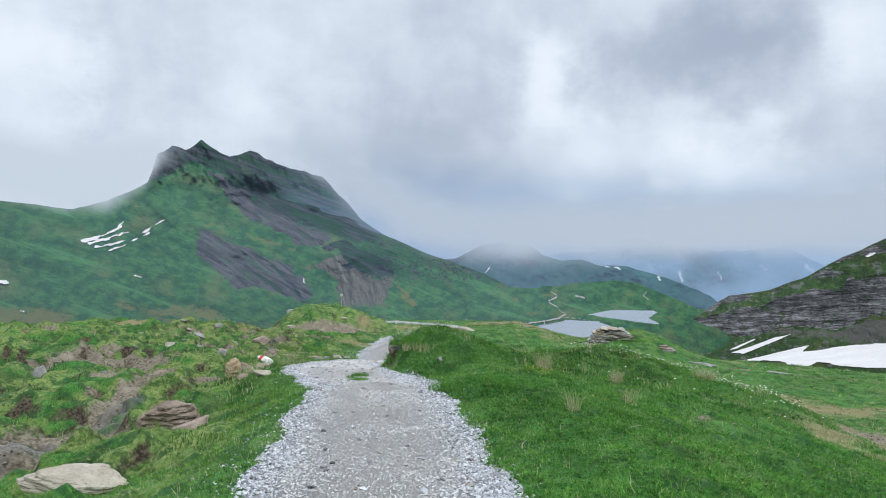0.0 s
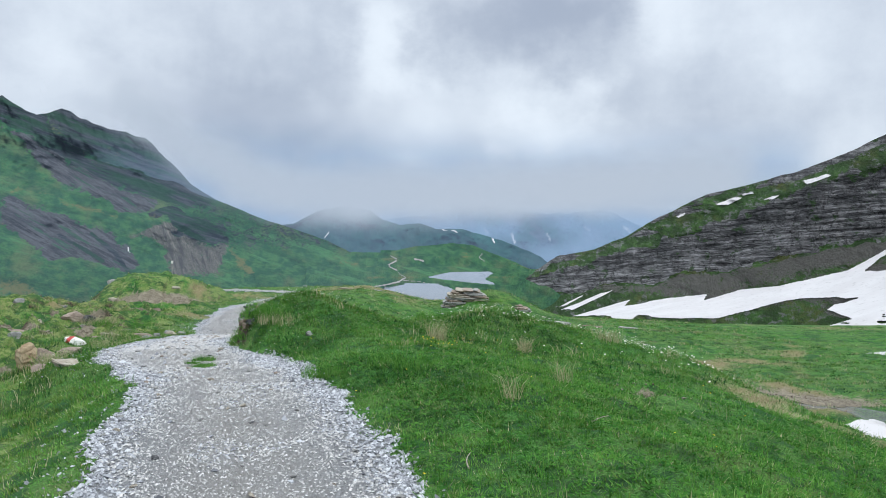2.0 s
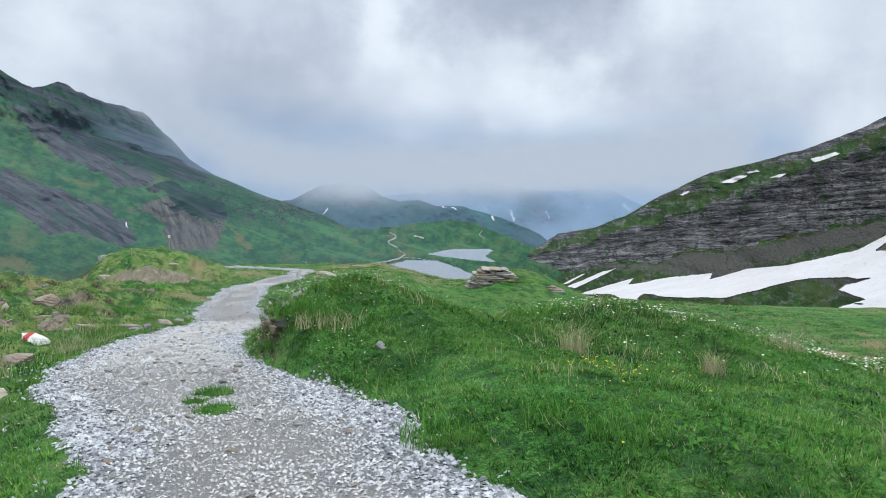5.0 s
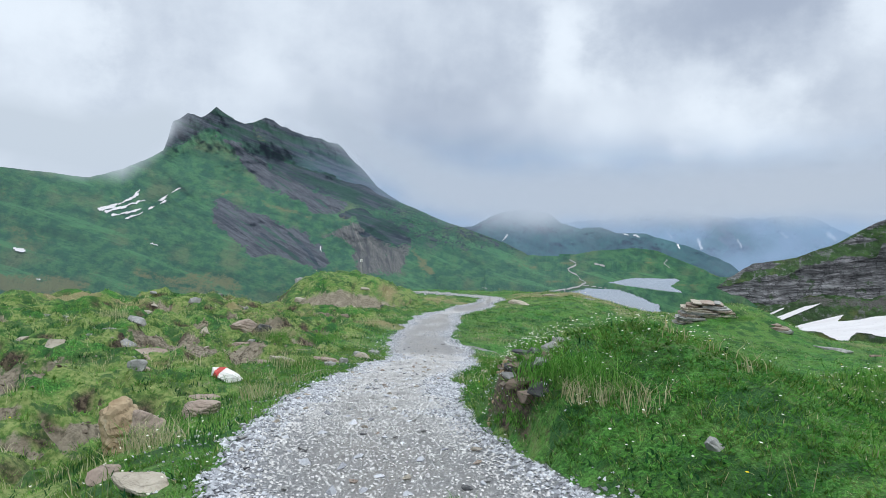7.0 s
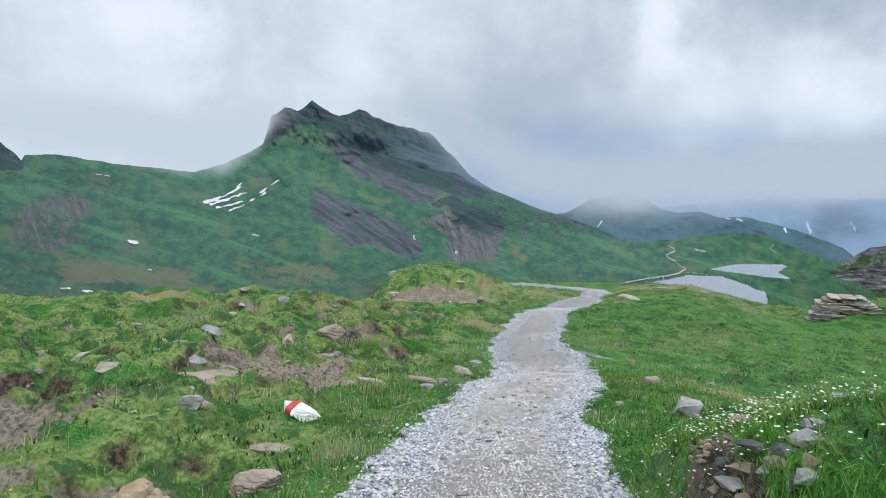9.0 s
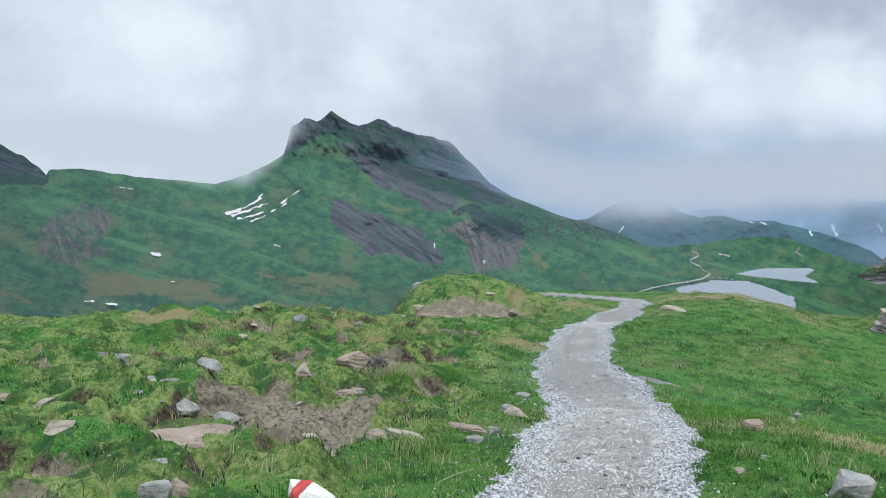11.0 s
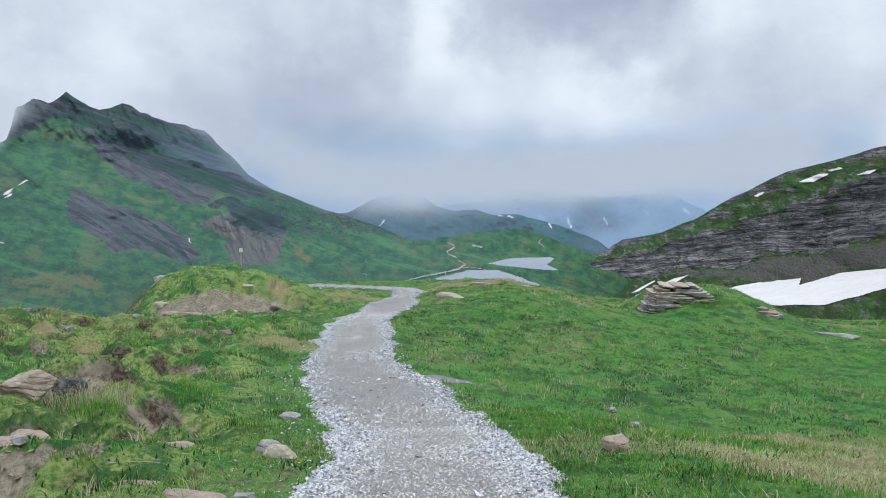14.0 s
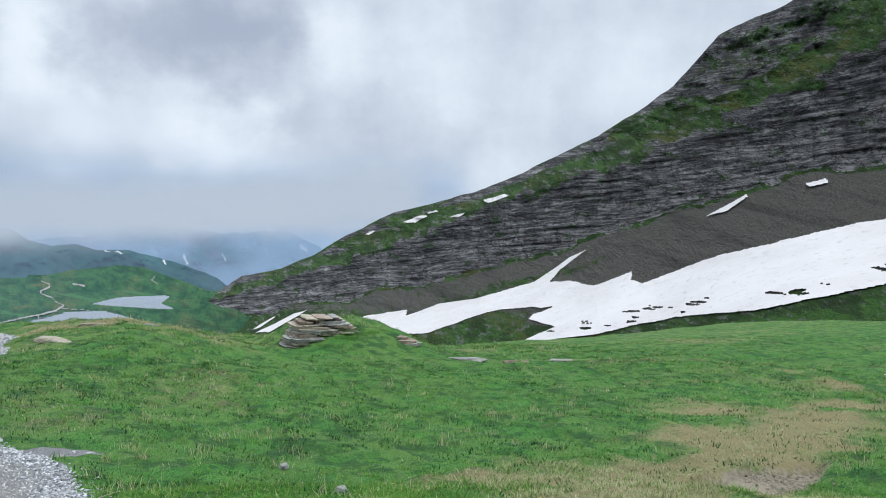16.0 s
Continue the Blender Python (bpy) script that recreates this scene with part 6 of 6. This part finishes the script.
def waymark():
    """A stone painted white with a red stripe."""
    base = tagged(new("waymark_stone"), "white painted stone with a red stripe beside the path", "waymark")
    z = float(land(np.array([-5.32]), np.array([22.4]))[0])
    base.matrix_world = pose(-5.32, 22.4, z - 0.04, 0, 12, -14)
    me = rock_mesh("painted_stone", (0.58, 0.27, 0.22), 90, M_WHITE, 13, 0.03)
    me.materials.append(M_RED)
    part("painted_stone", me, base)
    bm = bmesh.new()
    bm.from_mesh(me)
    drop = [f for f in bm.faces if not -0.16 < f.calc_center_median().x < -0.03]
    bmesh.ops.delete(bm, geom=drop, context="FACES")
    for q in bm.verts:
        q.co = q.co * 1.012 + Vector((0, 0, 0.002))
    stripe = bpy.data.meshes.new("red_stripe")
    bm.to_mesh(stripe)
    bm.free()
    stripe.materials.clear()
    stripe.materials.append(M_RED)
    for pl in stripe.polygons:
        pl.material_index = 0
    part("red_stripe", stripe, base, "red painted stripe")


waymark()


def slab_mesh(name, rx, ry, h, seed, mat):
    """A thin broken plate of bedded rock."""
    r = np.random.RandomState(seed)
    n = 30
    k = (np.arange(n) + r.uniform(-0.3, 0.3, n)) * 2 * np.pi / n
    rad = r.uniform(0.86, 1.05, n)
    c, s = np.cos(k), np.sin(k)
    ring = np.stack([np.sign(c) * np.abs(c) ** 0.5 * rx * rad, np.sign(s) * np.abs(s) ** 0.5 * ry * rad], -1)
    v = [(x * q + r.normal(0, 0.015), y * q + r.normal(0, 0.015), z + r.normal(0, h * 0.05)) for z, q in ((0.0, r.uniform(0.9, 1.0)), (h, 1.0)) for x, y in ring]
    f = [(i, (i + 1) % n, n + (i + 1) % n, n + i) for i in range(n)] + [tuple(range(n))[::-1], tuple(range(n, 2 * n))]
    me = bpy.data.meshes.new(name)
    me.from_pydata(v, [], f)
    me.materials.append(mat)
    me.update()
    return me


def outcrop(x, y, z, size, count, seed, label, mats, thick=0.16, blocks=3):
    """Beds of broken plates, each bed of several blocks, stepping back as it rises."""
    base = tagged(new("rock_outcrop"), label, "rock")
    z = z + float(land(np.array([x]), np.array([y]))[0])
    base.matrix_world = pose(x, y, z, 2, 0.5, -12)
    r = np.random.RandomState(seed)
    h = 0.0
    for k in range(count):
        f = k / count
        t = thick * r.uniform(0.45, 1.6)
        left = -size[0] + 0.5 * size[0] * f ** 2.5 + r.normal(0, 0.09)
        right = size[0] * (1.0 - 0.85 * f ** 1.6)
        cuts = np.sort(np.concatenate([[left, right], r.uniform(left + 0.2 * (right - left), right - 0.2 * (right - left), r.randint(0, blocks))]))
        for a0, a1 in zip(cuts, cuts[1:]):
            if a1 - a0 < 0.2:
                continue
            ob = part("rock_layer", slab_mesh("rock_layer", (a1 - a0) * 0.53, size[1] * (1 - 0.25 * f) * r.uniform(0.86, 1.08), t * r.uniform(0.9, 1.2), int(r.randint(1, 9999)), mats[r.randint(len(mats))]), base)
            ob.matrix_local = pose((a0 + a1) / 2, f * 0.35 + r.normal(0, 0.06), h + r.normal(0, 0.01), r.normal(0, 1.2), r.normal(1.5, 1.2), r.uniform(-5, 5))
        h += t * 0.93
    return base


outcrop(11.9, 50.6, -0.88, (1.9, 1.0), 21, 3, "layered grey rock outcrop crowned with grass", [M_GREY, M_BROWN, M_GREY, M_PINK, M_CREAM], 0.078, 3)
outcrop(14.4, 49.4, -0.42, (1.1, 0.5), 3, 13, "low layered rock ledge beside the outcrop", [M_GREY, M_BROWN], 0.1, 3)
for k, (x, y, sx, sy, sz, mat) in enumerate([(16.5, 47.0, 1.8, 0.5, 0.3, M_GREY), (18.6, 46.2, 1.5, 0.4, 0.25, M_BROWN), (21, 45.6, 2.2, 0.5, 0.28, M_GREY), (-13.2, 57.0, 1.6, 1.0, 1.0, M_GREY), (-12.3, 55.7, 1.2, 0.8, 0.6, M_GREY), (-14.2, 56.4, 1.4, 0.8, 0.7, M_CREAM),
                                                  (-8.0, 55.0, 1.5, 0.6, 0.35, M_CREAM), (-9.7, 54.8, 1.2, 0.5, 0.3, M_PINK), (-6.9, 54.7, 1.0, 0.5, 0.3, M_CREAM), (-10.6, 55.0, 0.8, 0.4, 0.3, M_PINK), (-6.1, 55.6, 0.7, 0.5, 0.5, M_DARK), (-5.6, 56.3, 0.8, 0.5, 0.45, M_BROWN),
                                                  (-11.3, 56.2, 0.7, 0.5, 0.4, M_CREAM), (-7.4, 57.0, 0.6, 0.4, 0.2, M_CREAM), (-12.0, 59.6, 0.8, 0.6, 0.4, M_GREY), (6.5, 57.5, 1.4, 0.5, 0.3, M_GREY), (4.5, 58.5, 1.6, 0.5, 0.3, M_CREAM)]):
    rock("slab", x, y, (sx, sy, sz), 220 + k, mat, "weathered flat rock showing through the turf", -15 + 7 * (k % 5), (4, 5), 0.6, "ledges of rock in the turf")


# ---------- tufts ----------
def tuft(name, x, y, n, spread, height, mat, label, category="grass"):
    a, q = rng.rand(n) * 6.283, np.sqrt(rng.rand(n)) * spread
    px, py = np.cos(a) * q, np.sin(a) * q
    v, f = blades(px, py, rng.uniform(0.45, 1.0, n) * height, 0.004 + 0.004 * rng.rand(n), rng.uniform(0.2, 1.2, n), True, 0 * px - 0.02)
    ob = new(name, quick_mesh(name, v, f, mat, False))
    ob.location = (x, y, float(land(np.array([x]), np.array([y]))[0]))
    return tagged(ob, label, category, "dry grass tufts")


for x, y, n, s, h in [(2.2, 15.7, 170, 0.16, 0.5), (3.6, 15.2, 150, 0.14, 0.34), (-0.62, 16.5, 150, 0.24, 0.22), (-0.3, 16.2, 60, 0.2, 0.3), (-6.9, 31.0, 260, 0.35, 0.42), (-6.2, 30.4, 200, 0.3, 0.34), (-6.4, 31.6, 160, 0.3, 0.36), (-4.1, 20.3, 160, 0.3, 0.3),
                      (6.2, 17.5, 160, 0.3, 0.35), (4.9, 21.5, 180, 0.4, 0.35), (7.2, 23.0, 160, 0.35, 0.35), (-4.9, 24.6, 80, 0.2, 0.26), (-4.4, 17.6, 200, 0.3, 0.3), (3.1, 12.2, 50, 0.12, 0.42), (1.9, 10.6, 40, 0.1, 0.4), (-12, 33, 200, 0.5, 0.4), (-15, 36, 200, 0.6, 0.4)]:
    tuft("grass_tuft", x, y, n, s, h, M_DRY, "tuft of long straw-coloured grass")
for x, y, n, s, h in [(-4.55, 18.0, 260, 0.35, 0.28), (1.2, 12.4, 300, 0.3, 0.22), (0.9, 13.0, 260, 0.25, 0.2), (-5.6, 32.4, 420, 0.6, 0.3), (-6.3, 30.0, 260, 0.3, 0.3), (0.1, 13.1, 300, 0.3, 0.24), (-0.9, 16.9, 220, 0.3, 0.25), (2.6, 18.4, 240, 0.3, 0.25), (12.6, 50.0, 500, 0.55, 0.3), (12.0, 49.4, 400, 0.5, 0.25), (13.2, 49.8, 500, 0.6, 0.25), (11.0, 49.3, 300, 0.4, 0.2)]:
    tuft("grass_tuft", x, y, n, s, h, M_GRASS, "dense tuft of dark green grass")


for x, y, n, s, h in [(-1.62, 15.1, 260, 0.2, 0.10), (-1.55, 14.4, 240, 0.2, 0.09), (-1.75, 14.75, 120, 0.12, 0.08), (-0.95, 17.25, 200, 0.16, 0.2), (-1.1, 17.0, 160, 0.14, 0.16), (-0.95, 17.75, 220, 0.18, 0.18), (-1.22, 17.5, 120, 0.1, 0.14), (-0.75, 16.9, 260, 0.25, 0.26), (-0.5, 16.6, 260, 0.28, 0.28)]:
    tuft("grass_tuft", x, y, n, s, h, M_GRASS, "small tuft of fresh green grass at the gravel")
for x, y, ln, turn in ((1.05, 9.0, 0.3, 70), (2.6, 9.9, 0.22, 20), (-5.2, 27.3, 0.7, -25), (-4.1, 23.6, 0.45, 40), (-1.2, 31.4, 0.4, 15)):
    k = np.linspace(0, 1, 7)
    ring = np.arange(6) * 1.047
    rad = 0.007 * (1 - 0.5 * k)
    vx = (k[:, None] - 0.5) * ln + 0 * ring
    vy = 0.12 * ln * np.sin(k * 2.6)[:, None] + rad[:, None] * np.cos(ring)
    vz = 0.05 + 0.1 * ln * k[:, None] + rad[:, None] * np.sin(ring)
    i = np.arange(42).reshape(7, 6)
    j = np.roll(i, -1, 1)
    ob = new("dead_stalk", quick_mesh("dead_stalk", np.stack([vx, vy, vz], -1).reshape(-1, 3), np.stack([i[:-1], j[:-1], j[1:], i[1:]], -1).reshape(-1, 4), M_CREAM))
    ob.matrix_world = pose(x, y, float(land(np.array([x]), np.array([y]))[0]) - 0.03, 0, 0, turn)
    tagged(ob, "bleached dead stalk lying in the grass", "stalk", "dead stalks")


# ---------- the signpost on the knoll, and the snow in the hollow ----------
def signpost():
    base = tagged(new("signpost"), "thin grey trail post with a pale sign on the knoll", "signpost")
    z = float(land(np.array([-8.2]), np.array([61.0]))[0])
    base.location = (-8.2, 61.0, z)
    bm = bmesh.new()
    bmesh.ops.create_cone(bm, segments=10, radius1=0.035, radius2=0.035, depth=1.0, cap_ends=True)
    bmesh.ops.translate(bm, verts=bm.verts, vec=(0, 0, 0.45))
    me = bpy.data.meshes.new("pole")
    bm.to_mesh(me)
    bm.free()
    me.materials.append(M_GREY)
    part("pole", me, base)
    bm = bmesh.new()
    bmesh.ops.create_cube(bm, size=1.0)
    bmesh.ops.scale(bm, verts=bm.verts, vec=(0.16, 0.04, 0.2))
    bmesh.ops.bevel(bm, geom=bm.edges[:], offset=0.008, segments=2)
    bmesh.ops.translate(bm, verts=bm.verts, vec=(0, 0, 0.9))
    me = bpy.data.meshes.new("sign_plate")
    bm.to_mesh(me)
    bm.free()
    me.materials.append(M_WHITE)
    part("sign_plate", me, base, "plain white plate")


signpost()


def ground_snow(x, y, rx, ry, seed, label):
    """A shallow lens of old snow on the ground."""
    k = np.linspace(0, 2 * np.pi, 60, endpoint=False)
    rad = 1 + 0.35 * fbm(np.cos(k) * 1.5 + seed, np.sin(k) * 1.5, 4, seed)
    q = np.linspace(0.02, 1, 14)[:, None]
    px, py = x + rx * q * rad * np.cos(k), y + ry * q * rad * np.sin(k)
    pz = land(px, py, False) + 0.16 * (1 - q**3) - 0.04 + 0.02 * fbm(px, py, 3, seed)
    i = np.arange(14 * 60).reshape(14, 60)
    j = np.roll(i, -1, 1)
    f = np.stack([i[:-1], j[:-1], j[1:], i[1:]], -1).reshape(-1, 4)
    return tagged(new("snow_patch", quick_mesh("snow_patch", np.stack([px, py, pz], -1).reshape(-1, 3), f, M_SNOW)), label, "snow", "snow patches on the slopes")


ground_snow(12.6, 17.2, 3.4, 2.3, 5, "melting snow patch in a muddy grass hollow")
ground_snow(30.8, 35.8, 2.3, 0.9, 6, "melting snow patch in a grass hollow")
ground_snow(-4.6, 90, 1.5, 1.2, 7, "small snow patch behind the footpath")


# ---------- the larger single stones along the path ----------
def path_stones(count=280):
    """Single angular stones lying on the gravel, more along its edges."""
    r = np.random.RandomState(311)
    shapes = []
    for k in range(10):
        bm = bmesh.new()
        for q in r.normal(size=(11, 3)):
            bm.verts.new(Vector(q / np.linalg.norm(q) * (0.5, 0.36, 0.22)))
        bmesh.ops.convex_hull(bm, input=bm.verts[:])
        bmesh.ops.delete(bm, geom=[v for v in bm.verts if not v.link_faces], context="VERTS")
        me = bpy.data.meshes.new("stone")
        bm.to_mesh(me)
        bm.free()
        me.materials.append((M_GREY, M_GREY, M_CREAM, M_DARK, M_GREY, M_PINK, M_GREY, M_GREY, M_CREAM, M_GREY)[k])
        shapes.append(me)
    base = bpy.data.objects["ground"]
    y = r.uniform(6.5, 36, count * 3)
    lo, hi = along(PATH_L, y), along(PATH_R, y)
    f = r.beta(0.45, 0.45, count * 3)
    x = lo + (hi - lo) * (0.01 + 0.98 * f)
    good = np.flatnonzero(path_share(x, y) > 0.5)[:count]
    z = land(x, y)
    for k in good:
        ob = new("stone", shapes[int(r.randint(10))])
        ob.parent = base
        q = r.uniform(0.05, 0.12)
        ob.matrix_local = pose(x[k], y[k], z[k] + q * 0.12, r.uniform(-12, 12), r.uniform(-12, 12), r.uniform(0, 360)) @ Matrix.Scale(q, 4)


path_stones()
